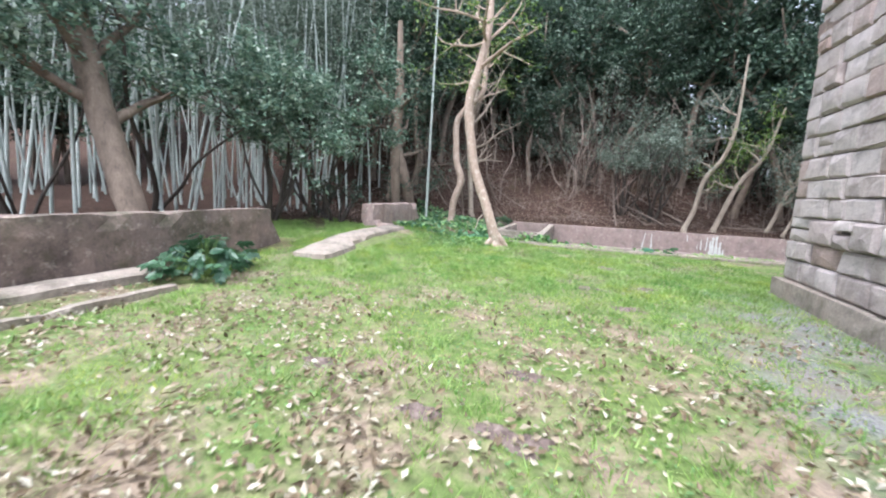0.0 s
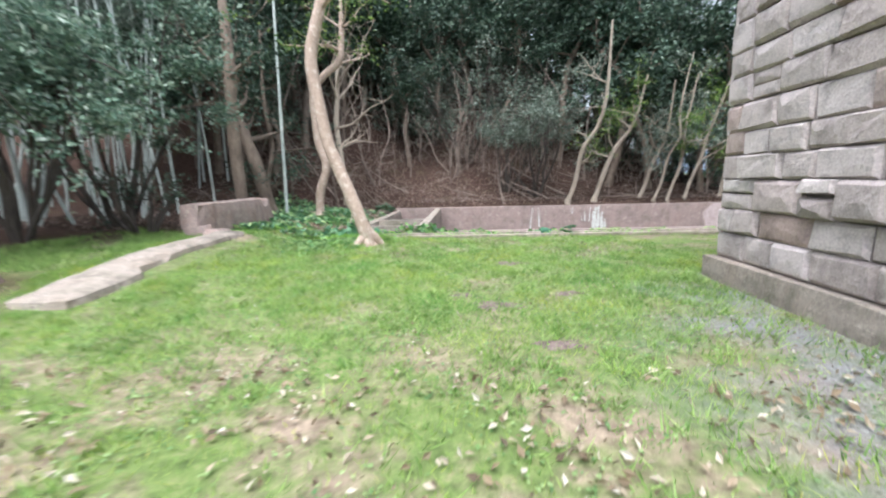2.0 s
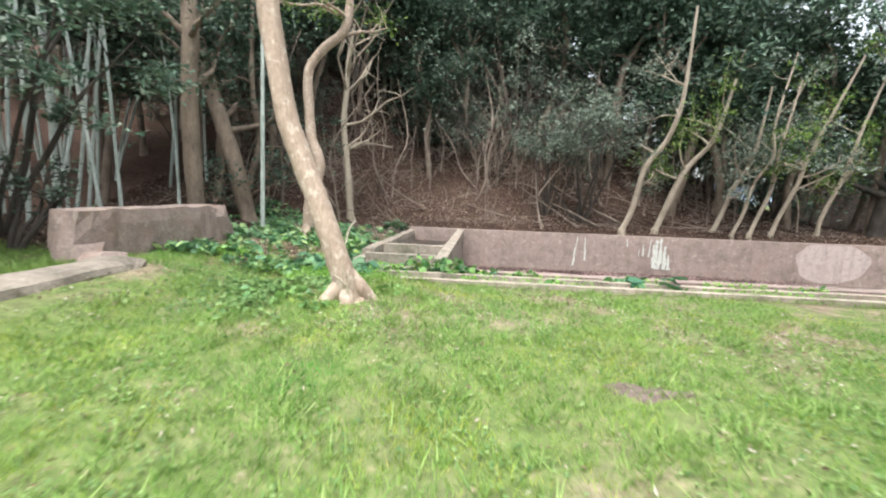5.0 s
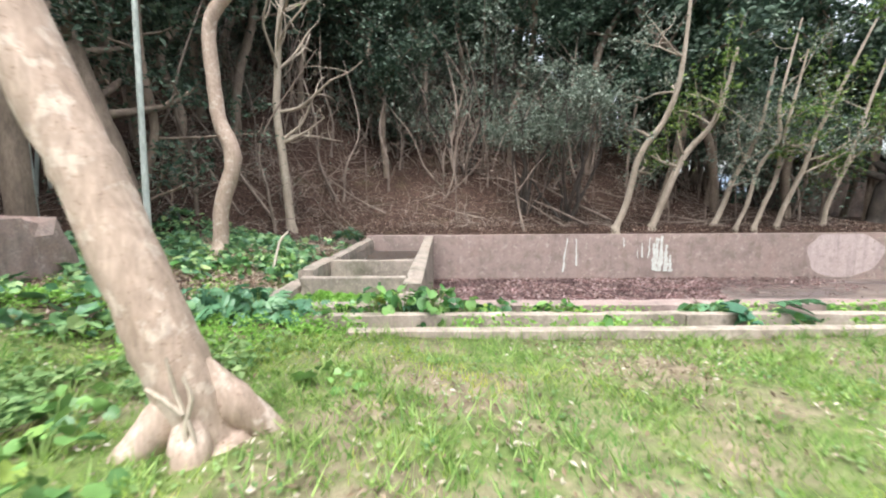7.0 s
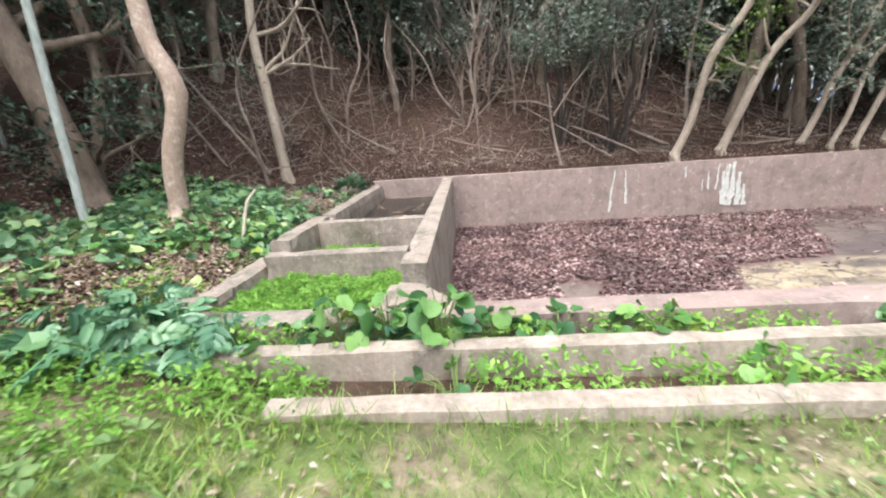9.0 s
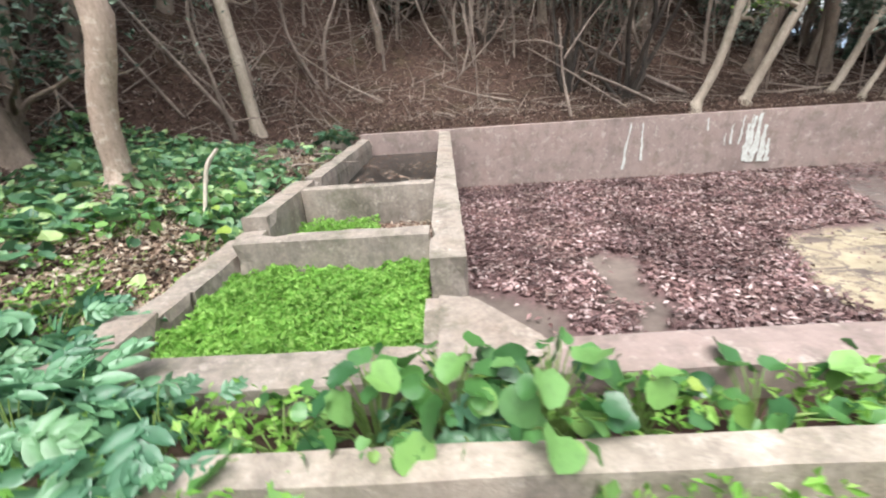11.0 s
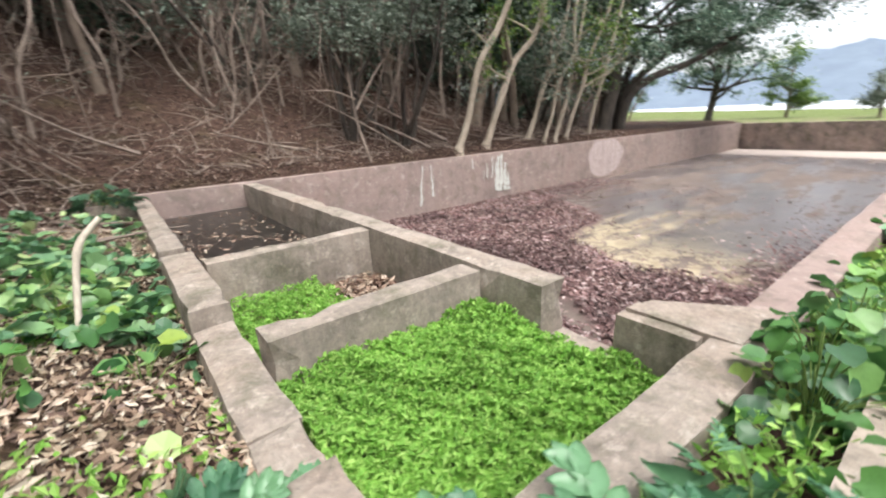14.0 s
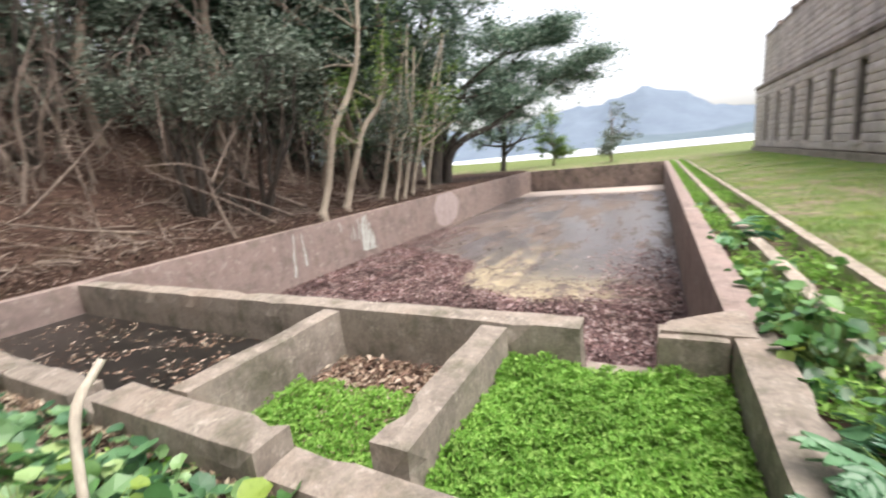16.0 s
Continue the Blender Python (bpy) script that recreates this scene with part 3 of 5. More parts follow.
    pale_a = sstep(-0.05, 0.05, x - rim) * sstep(19.95, 19.75, y - 0.05 * (x - 5.9) + 0.5 * rag) * sstep(10.5, 6.5, x + 0.8 * (19 - y)) * sstep(14.9, 16.4, y)
    mud = np.maximum(mud, 0.55 * sstep(16.6, 15.2, y + 0.4 * wave(x, y, 1.3)) * sstep(9, 5, x) * sstep(0.2, 1.0, x))
    mud = np.maximum(mud, 0.3 * sstep(21.5, 23.5, y + 0.4 * wave(x, y, 1.3)) * sstep(16, 9, x))
    band = sstep(23.5, 25, x + 0.3 * wave(x, y, 1)) * sstep(28.0, 27.6, x)
    wet = sstep(3.5, 6.0, x) * sstep(25, 23, x)
    z = POOL_Z + 0.05 * mud + 0.012 * wave(x, y, 1.5)
    nx, ny = x.shape
    i, j = np.meshgrid(np.arange(nx - 1), np.arange(ny - 1), indexing="ij")
    f = np.stack([i * ny + j, (i + 1) * ny + j, (i + 1) * ny + j + 1, i * ny + j + 1], -1).reshape(-1, 4)
    me = mesh_np("floor", np.stack([x, y, z], -1).reshape(-1, 3), f, M_POOLFLOOR, True)
    for key, val in (("mud", mud), ("pale", pale_a), ("wet", wet), ("band", band)):
        me.attributes.new(key, "FLOAT", "POINT").data.foreach_set("value", val.ravel().astype(np.float32))
    tagged(part("floor", me), "pool floor with wet patches, pale crust and mud", "floor", kind="structure")
    # fallen leaves on the mud
    px, py = RNG.uniform(POOL_X0, 12, 76000), RNG.uniform(POOL_Y0, POOL_Y1, 76000)
    ix, iy = ((px - gx[0]) / 0.15).astype(int), ((py - gy[0]) / 0.15).astype(int)
    ok = (RNG.random(76000) < mud[ix, iy] * 0.9 + 0.02) & (px > POOL_X0 + 0.05) & (py > POOL_Y0 + 0.05)
    c = np.stack([px, py, POOL_Z + 0.065 + RNG.uniform(0, 0.03, 76000)], -1)[ok]
    v, f = leaves(c, 0.1, 0.5, 0.8)
    tagged(part("fallen_leaves", mesh_np("fallen_leaves", v, f, M_POOLLITTER)), "reddish-brown fallen leaves on the pool floor", "leaves", kind="stuff")


make_pool()


# ---- the small basins beside the pool ----
def make_planters():
    p = thing("wall_basins", "broken low concrete walls of three small overgrown basins", "basin")
    p["kind"] = "structure"
    block("wall_front", (-3.63, 14.45, -0.9), (POOL_X0 - 0.003, POOL_Y0, 0.0), M_TOP, p, step=0.18)
    block("wall_cross", (-3.33, 16.38, -0.9), (-1.613, 16.64, -0.03), M_TOP, p, step=0.18)
    block("wall_cross", (-3.33, 18.26, -0.9), (-1.613, 18.5, -0.02), M_TOP, p, step=0.18)
    block("wall_side", (-3.63, 17.2, -0.9), (-3.333, 18.95, -0.03), M_TOP, p, step=0.16)
    block("wall_side", (-3.64, 15.78, -0.9), (-3.336, 17.197, -0.16), M_TOP, p, step=0.16, wear=0.03)
    block("wall_side", (-3.65, 14.743, -0.9), (-3.34, 15.42, -0.1), M_TOP, p, step=0.14, wear=0.03)
    block("wall_side", (-3.64, 15.4, -0.9), (-3.36, 15.8, -0.15), M_TOP, p, step=0.1, wear=0.03)
    block("wall_side", (-3.64, 18.93, -0.9), (-3.36, 19.37, -0.13), M_TOP, p, step=0.1, wear=0.03)
    block("wall_side", (-3.63, 19.35, -0.9), (-3.34, 24.037, -0.06), M_TOP, p, step=0.2, wear=0.03)
    block("step", (-4.3, 22.9, -0.5), (-3.62, 23.2, 0.03), M_TOP, p, step=0.15)
    soil = (("soil", -3.62, -1.58, 14.6, 16.5, -0.5), ("soil", -3.62, -1.58, 16.5, 18.4, -0.6))
    for name, x0, x1, y0, y1, z in soil:
        me = flat(name, x0, x1, y0, y1, z, M_GROUND, 14)
        for v in me.vertices:
            v.co.z += 0.03 * noise.noise(v.co * 2.0)
        ob = tagged(part(name, me), "dark soil in a small concrete basin", "soil", kind="structure")
    tagged(part("dark_water", flat("dark_water", -3.37, -1.59, 18.4, 24.06, -0.52, M_DARKWATER)), "murky black water with floating leaves", "water", kind="structure")

    def herbs(n, x0, x1, y0, y1, z, label, keep=None):
        x, y = RNG.uniform(x0, x1, n), RNG.uniform(y0, y1, n)
        if keep is not None:
            k = keep(x, y)
            x, y = x[k], y[k]
        top = z + 0.05 * wave(x, y, 4) + 0.055 * wave(x, y, 13)
        c = np.stack([x, y, top - RNG.random(len(x)) ** 1.5 * 0.15], -1)
        v, f = leaves(c, 0.048, 0.42, 0.42, 0.1)
        tagged(part("green_herbs", mesh_np("green_herbs", v, f, M_HERB)), label, "plants", kind="stuff")

    herbs(44000, -3.33, -1.63, 14.76, 16.37, -0.28, "dense bright green herbs filling a small basin", lambda x, y: (wave(x, y, 1.7) < 0.75) | (RNG.random(len(x)) < 0.4))
    herbs(9000, -3.3, -2.3, 16.7, 18.2, -0.4, "bright green herbs in the corner of a basin", lambda x, y: wave(x, y, 2.3) < 0.5 - (x + 2.5) * 1.6)
    n = 1900
    c = np.stack([RNG.uniform(-3.3, -1.65, n), RNG.uniform(16.68, 18.22, n), -0.55 + 0.06 * RNG.random(n)], -1)
    c = c[(c[:, 0] > -2.75) | (RNG.random(n) < 0.3)]
    v, f = leaves(c, 0.1, 0.4, 0.7)
    tagged(part("fallen_leaves", mesh_np("fallen_leaves", v, f, M_LITTER)), "dry brown leaves in a small basin", "leaves", kind="stuff")
    n = 2200
    c = np.stack([RNG.uniform(-3.3, -1.65, n), 18.55 + 5.3 * RNG.random(n) ** 2.2, np.full(n, -0.51)], -1)
    c = c[wave(c[:, 0], c[:, 1], 2.5) + RNG.normal(0, 0.4, n) > 0.0]
    v, f = leaves(c, 0.085, 0.35, 0.93, 0.04)
    tagged(part("floating_leaves", mesh_np("floating_leaves", v, f, M_LITTER)), "pale dead leaves floating on dark water", "leaves", kind="stuff")


make_planters()


def make_kerbs():
    k = thing("kerb_lawn", "pale worn concrete kerb along the lawn edge", "kerb")
    k["kind"] = "structure"
    x = -1.9
    while x < 28.2:
        n = min(28.3, x + RNG.uniform(3.4, 4.8))
        block("kerb_stone", (x + 0.0015, 13.4, -0.35), (n - 0.0015, 13.545, 0.03 + RNG.normal(0, 0.004)), M_KERB, k, step=0.2, wear=0.008)
        x = n
    k = thing("kerb_gutter", "concrete gutter kerb between two planted channels", "kerb")
    k["kind"] = "structure"
    x = -2.6
    while x < 28.2:
        n = min(28.3, x + RNG.uniform(3.4, 4.8))
        block("kerb_stone", (x + 0.0015, 13.96, -0.35), (n - 0.0015, 14.11, 0.015 + RNG.normal(0, 0.004)), M_KERB, k, step=0.2, wear=0.008)
        x = n


make_kerbs()


# ---- old concrete on the west side of the lawn ----
def make_west_concrete():
    w = block("wall_west", (-6.8, -12, -0.4), (-6.53, 8.15, 0.97), M_OLDWALL, step=0.3, wear=0.03, wobble=0.015)
    for v in w.data.vertices:
        if v.co.y > 7.9:
            v.co.y += (0.45 - v.co.z) * 0.45
        v.co.z += 0.02 * noise.noise(Vector((0, v.co.y * 0.8, 0))) * (v.co.z > 0.5)
    tagged(w, "low dark-stained concrete wall with a broken sloping end", "wall", kind="structure")
    s = block("concrete_slab", (-5.65, 7.3, -0.1), (-4.98, 12.0, 0.11), M_TOP, step=0.16, wear=0.03, wobble=0.02)
    for v in s.data.vertices:
        v.co.x += 0.10 * (v.co.y - 10) * -0.35 + (0.18 if v.co.x > -5.3 and v.co.y < 8.7 else 0)
        v.co.z += base(v.co.x, v.co.y)
    tagged(s, "long pale broken concrete slab lying on the grass", "slab")
    b = block("concrete_block", (-6.6, 11.95, -0.2), (-6.1, 15.5, 1.03), M_BLOCK, step=0.25, wear=0.04, wobble=0.03)
    for v in b.data.vertices:
        t = (v.co.y - 11.95) / 3.5
        v.co.x += 0.12 * t
        if v.co.y > 15.0:
            v.co.y += (0.4 - v.co.z) * 0.4
        if v.co.y < 12.35:
            v.co.y -= (0.6 - v.co.z) * 0.25
            v.co.x += 0.2 * (v.co.z < 0.3)
    tagged(b, "pinkish chipped concrete wall block at the wood's edge", "block")
    r = block("rubble_stone", (-6.0, 11.75, 0.15), (-5.45, 12.2, 0.46), M_BLOCK, step=0.12, wear=0.07, wobble=0.05)
    tagged(r, "broken lump of concrete rubble beside the slab", "rubble")
    k = block("concrete_kerb", (-5.2, -8, -0.2), (-5.05, 4.4, 0.1), M_TOP, step=0.25, wear=0.02)
    tagged(k, "low concrete kerb edging a grass strip by the wall", "kerb", kind="structure")
    k = block("concrete_ledge", (-6.527, -8, -0.2), (-5.9, 4.9, 0.13), M_TOP, step=0.3, wear=0.03)
    tagged(k, "worn concrete ledge along the foot of the wall", "ledge", kind="structure")


make_west_concrete()


# ---- the stone building ----
BX, BY, BX1, BY1 = 3.38, 8.77, 34.2, -14.0
TOP = 7.75


def rough_stone(rng):
    """A unit rock-faced stone: back at y=0, face towards -y, 1 wide, 1 high, 1 deep."""
    outer = [(0, 0, 0), (1, 0, 0), (1, 0, 1), (0, 0, 1)]
    mid = [(x + rng.normal(0, 0.006), -0.55, z + rng.normal(0, 0.01)) for x, _, z in outer]
    inner = [(0.06 + 0.88 * x + rng.normal(0, 0.02), -0.95 + rng.uniform(-0.1, 0.12), 0.1 + 0.8 * z + rng.normal(0, 0.03)) for x, _, z in outer]
    top = [(0.35 + rng.normal(0, 0.05), -1.05 + rng.uniform(-0.15, 0.1), 0.5 + rng.normal(0, 0.08)), (0.68 + rng.normal(0, 0.05), -1.05 + rng.uniform(-0.15, 0.1), 0.5 + rng.normal(0, 0.08))]
    v = outer + mid + inner + top
    f = []
    for a, b in ((0, 4), (4, 8)):
        for i in range(4):
            f += [(a + i, a + (i + 1) % 4, b + (i + 1) % 4), (a + i, b + (i + 1) % 4, b + i)]
    f += [(8, 9, 13), (8, 13, 12), (9, 10, 13), (10, 11, 12), (10, 12, 13), (11, 8, 12)]
    return np.array(v), np.array(f)


COURSES = (0.34, 0.31, 0.38, 0.3, 0.29, 0.34, 0.33, 0.3, 0.36, 0.31, 0.33)


def courses(z0, z1):
    z, k = z0, 0
    while z < z1 - 0.1:
        n = min(z1, z + COURSES[k % len(COURSES)])
        yield k, z, n
        z, k = n, k + 1


WINDOWS = [7.11 + 2.93 * i for i in range(9)]
WIN_W, WIN_Z0, WIN_Z1 = 0.42, 0.7, 3.5


def make_building():
    rng = np.random.default_rng(3)
    b = thing("building", "derelict grey granite building with tall narrow empty windows", "building")
    # dark core, with the openings left free on the north side
    pieces = [worn_box((BX + 0.06, BY1, 0.0), (BX + 0.75, BY - 0.06, TOP), 2.0, 0, 0)]
    edges = [BX + 0.76]
    for w in WINDOWS:
        edges += [w - WIN_W, w + WIN_W]
    edges.append(BX1 - 0.1)
    for a, c in zip(edges[::2], edges[1::2]):
        pieces.append(worn_box((a, BY - 0.75, 0.0), (c, BY - 0.1, 4.3), 2.0, 0, 0))
    for w in WINDOWS:
        pieces.append(worn_box((w - WIN_W, BY - 0.75, 0.0), (w + WIN_W, BY - 0.11, WIN_Z0), 2.0, 0, 0))
        pieces.append(worn_box((w - WIN_W, BY - 0.75, WIN_Z1), (w + WIN_W, BY - 0.11, 4.3), 2.0, 0, 0))
    pieces.append(worn_box((BX + 0.12, BY - 1.2, 4.3), (BX1 - 0.1, BY - 0.45, TOP - 0.1), 2.0, 0, 0))
    pieces.append(worn_box((BX1 - 0.6, BY1, 0.0), (BX1, BY - 0.8, TOP), 2.0, 0, 0))
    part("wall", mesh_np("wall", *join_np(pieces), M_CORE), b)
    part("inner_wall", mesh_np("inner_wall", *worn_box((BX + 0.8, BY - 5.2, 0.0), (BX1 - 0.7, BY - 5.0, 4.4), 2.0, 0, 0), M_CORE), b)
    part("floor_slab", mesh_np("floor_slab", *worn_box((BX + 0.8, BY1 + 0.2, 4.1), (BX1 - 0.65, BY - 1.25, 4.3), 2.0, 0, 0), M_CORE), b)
    # plinth and string course
    block("plinth", (BX - 0.115, 2.0, -0.3), (BX + 0.34, BY + 0.1, 0.32), M_TOP, b, "pale concrete plinth", step=0.3, wear=0.02)
    block("plinth", (BX + 0.343, BY - 0.37, -0.3), (BX1 + 0.1, BY + 0.1, 0.28), M_TOP, b, "pale concrete plinth", step=0.5, wear=0.02)
    block("string_course", (BX, BY - 0.5, 4.2), (BX1 + 0.05, BY + 0.08, 4.42), M_OLDWALL, b, "dark weathered stone string course", step=0.5)
    # ragged coping
    x = BX
    while x < BX1:
        n = min(BX1 + 0.1, x + rng.uniform(0.5, 1.4))
        part("coping_stone", mesh_np("coping_stone", *worn_box((x, BY - 1.2, TOP - 0.15), (n - 0.02, BY - 0.3 + rng.uniform(-0.1, 0.06), TOP + 0.02 + rng.uniform(0, 0.3)), 0.4, 0.04, 0.03), M_OLDWALL), b, "ragged dark coping stone")
        x = n
    for w in WINDOWS:
        part("window_sill", mesh_np("window_sill", *worn_box((w - WIN_W - 0.1, BY - 0.3, WIN_Z0 - 0.14), (w + WIN_W + 0.1, BY + 0.08, WIN_Z0), 0.3, 0.015, 0.005), M_STONE_FAR), b, "stone window sill")
    # stones of the north side, further off: one mesh
    v, f, k = [], [], 0
    for row, z0, z1 in list(courses(0.3, 4.2)) + [(r + 40, a, c) for r, a, c in courses(4.42, TOP - 0.15)]:
        x = BX - rng.uniform(0, 0.4) if row < 40 else BX
        back = 0.1 if row < 40 else 0.45
        while x < BX1:
            n = min(BX1 + 0.02, x + rng.uniform(0.5, 1.0))
            a = max(x, BX + (0.0 if row % 2 else 0.3))
            spans = [(a, n)]
            if row < 40 and z1 > WIN_Z0 - 0.02 and z0 < WIN_Z1 + 0.02:
                for w in WINDOWS:
                    cut = []
                    for p, q in spans:
                        if q <= w - WIN_W or p >= w + WIN_W:
                            cut.append((p, q))
                            continue
                        if p < w - WIN_W - 0.08:
                            cut.append((p, w - WIN_W))
                        if q > w + WIN_W + 0.08:
                            cut.append((w + WIN_W, q))
                    spans = cut
            for p, q in spans:
                if q - p < 0.06:
                    continue
                sv, sf = rough_stone(rng)
                sv = sv * (q - p - 0.018, 0.1, z1 - z0 - 0.016)
                v.append(np.stack([q - 0.009 - sv[:, 0], BY - back - sv[:, 1], z0 + 0.008 + sv[:, 2]], -1))
                f.append(sf + k)
                k += len(sv)
            x = n
    ob = part("north_masonry", mesh_np("north_masonry", np.vstack(v), np.vstack(f), M_STONE_FAR), b)
    ob["kind"] = "stuff"
    return b


BUILDING = make_building()


def make_west_stones():
    """Rock-faced stones of the west side, each a piece of its own."""
    rng = np.random.default_rng(11)
    kinds = [mesh_np("stone", *rough_stone(rng), M_STONE) for _ in range(14)]
    turn = Matrix(((0, 1, 0, 0), (-1, 0, 0, 0), (0, 0, 1, 0), (0, 0, 0, 1)))
    for row, z0, z1 in courses(0.32, TOP):
        y = BY
        first = True
        while y > 5.4:
            w = rng.uniform(0.3, 0.45) if first and row % 2 else rng.uniform(0.4, 0.8)
            deep = 0.095 + rng.uniform(-0.025, 0.035)
            if row == 2 and 5.2 < y - w / 2 < 7.6:
                deep += 0.09
            cut = [z0, z1] if rng.random() > 0.07 else [z0, z0 + (z1 - z0) * rng.uniform(0.4, 0.6), z1]
            for a, c in zip(cut, cut[1:]):
                ob = part("stone", kinds[rng.integers(len(kinds))], BUILDING)
                drop = rng.normal(0, 0.006)
                ob.matrix_basis = Matrix.Translation((BX + 0.085, y - 0.008 - rng.uniform(0, 0.008), a + 0.007 + drop)) @ turn @ Matrix.Diagonal((w - 0.02, deep, c - a - 0.013, 1))
            y -= w
            first = False
    v, f, k = [], [], 0
    for row, z0, z1 in courses(0.32, TOP):
        y = 5.4
        while y > BY1:
            w = rng.uniform(0.5, 1.0)
            sv, sf = rough_stone(rng)
            sv = sv * (w - 0.015, 0.08, z1 - z0 - 0.015)
            v.append(np.stack([BX + 0.08 + sv[:, 1], y - sv[:, 0], z0 + 0.008 + sv[:, 2]], -1))
            f.append(sf + k)
            k += len(sv)
            y -= w
    part("west_masonry", mesh_np("west_masonry", np.vstack(v), np.vstack(f), M_STONE_FAR), BUILDING)["kind"] = "stuff"


# ---- trees ----
def limb(start, heading, length, r, droop=0.0, rng=RNG, n=5, wild=0.18):
    d = np.array(heading, float)
    d /= np.linalg.norm(d)
    p, out = np.array(start, float), [np.array(start, float)]
    for i in range(n):
        d = d + rng.normal(0, wild, 3) + np.array([0, 0, 0.06 - droop])
        d /= np.linalg.norm(d)
        p = p + d * length / n
        out.append(p.copy())
    return np.array(out), np.linspace(r, r * 0.25, n + 1)


def make_tree(label, points, radii, mat, crown=None, limbs=0, limb_len=2.0, leaf=0.16, leaf_n=0, leaf_mat=None, spread=0.8, limb_from=0.4, seed=1, group="", m=None, seg=9, twigs=True, category="tree", name="tree", flare=True, droop=0.0, side=None):
    """A tree: a trunk along the points, crooked limbs, and leaves in clumps about the limbs' ends."""
    rng = np.random.default_rng(seed)
    t = thing(name, label, category, group, m)
    points = np.array(points, float)
    radii = np.array(radii, float)
    if flare:
        points = np.vstack([points[0] - [0, 0, 0.25], points])
        radii = np.concatenate([[radii[0] * 1.5], radii])
        points = np.insert(points, 2, points[1] + (points[2] - points[1]) * 0.22, axis=0)
        radii = np.insert(radii, 2, radii[1] * 0.85)
        radii[1] *= 1.2
    v, f = tube(points, radii, seg, 0.05)
    part("trunk", mesh_np("trunk", v, f, mat, True), t)
    line, rad = smooth_line(points, radii, 6)
    ends = []
    for k in range(limbs):
        i = int(len(line) * rng.uniform(limb_from, 0.97))
        a = rng.uniform(0, 2 * np.pi) if side is None else side + rng.normal(0, 0.7)
        length = limb_len * rng.uniform(0.5, 1.2)
        lp, lr = limb(line[i], (math.cos(a), math.sin(a), rng.uniform(0.1, 0.9)), length, max(rad[i] * 0.5, 0.012), droop, rng)
        pieces = [tube(lp, lr, 6, 0.05, 3)]
        ends += [lp[-1], lp[-2], (lp[-2] + lp[-3]) / 2]
        if twigs:
            for q in range(4):
                j = rng.integers(2, len(lp))
                tp, tr = limb(lp[j], rng.normal(size=3) + (0, 0, 0.3), length * 0.4, lr[j] * 0.6 + 0.003, droop, rng, 4, 0.3)
                pieces.append(tube(tp, tr, 4, 0.0, 2))
                ends += [tp[-1], tp[-2]]
        part("branch", mesh_np("branch", *join_np(pieces), mat, True), t)
    if leaf_n and leaf_mat:
        ends = np.array(ends if crown is None else crown)
        c = ends[rng.integers(len(ends), size=leaf_n)]
        r = np.abs(rng.normal(0, 0.5, leaf_n))[:, None] * spread
        c = c + unit(rng.normal(size=(leaf_n, 3))) * r * (1, 1, 0.62)
        v, f = leaves(c, leaf, 0.5, 0.45)
        part("crown", mesh_np("crown", v, f, leaf_mat), t)
    return t


lawn_tree = make_tree("leaning tan smooth-barked tree on the lawn", [(-2.13, 11.65, 0.03), (-2.2, 11.62, 0.33), (-2.3, 11.6, 0.66), (-2.49, 11.6, 1.2), (-2.61, 11.6, 1.5), (-2.86, 11.6, 2.15), (-3.02, 11.6, 3.0), (-3.12, 11.6, 3.85), (-3.0, 11.62, 4.45), (-2.86, 11.65, 4.95), (-2.68, 11.7, 6.2), (-2.9, 11.9, 8.3)], [0.165, 0.143, 0.134, 0.128, 0.126, 0.124, 0.122, 0.12, 0.118, 0.11, 0.085, 0.05], M_TAN, limbs=9, limb_len=2.6, leaf=0.12, leaf_n=1500, leaf_mat=M_YOUNG, limb_from=0.8, seed=4, seg=20)
for p in ([(-2.19, 11.6, 0.45), (-2.28, 11.56, 0.22), (-2.4, 11.51, 0.07), (-2.58, 11.44, -0.08)], [(-2.14, 11.63, 0.46), (-2.03, 11.68, 0.25), (-1.93, 11.74, 0.11), (-1.78, 11.82, -0.08)], [(-2.14, 11.72, 0.4), (-2.24, 11.88, 0.15), (-2.34, 12.0, -0.08)], [(-2.16, 11.58, 0.32), (-2.13, 11.5, 0.12), (-2.09, 11.4, -0.08)]):
    part("root", mesh_np("root", *tube(p, np.interp(np.linspace(0, 1, len(p)), [0, 0.35, 0.7, 1], [0.045, 0.1, 0.08, 0.045]), 12, 0.02), M_TAN, True), lawn_tree)
for p in ([(-2.06, 11.44, 0.02), (-2.09, 11.46, 0.2), (-2.15, 11.46, 0.4), (-2.17, 11.45, 0.55)], [(-2.08, 11.44, 0.02), (-2.12, 11.455, 0.22), (-2.09, 11.47, 0.36), (-2.12, 11.47, 0.46)], [(-2.12, 11.45, 0.3), (-2.2, 11.44, 0.38), (-2.26, 11.44, 0.42)]):
    part("vine", mesh_np("vine", *tube(p, [0.013, 0.012, 0.01, 0.006][: len(p)], 6, 0.1), M_PALEBARK, True), lawn_tree, "dry vine stem")
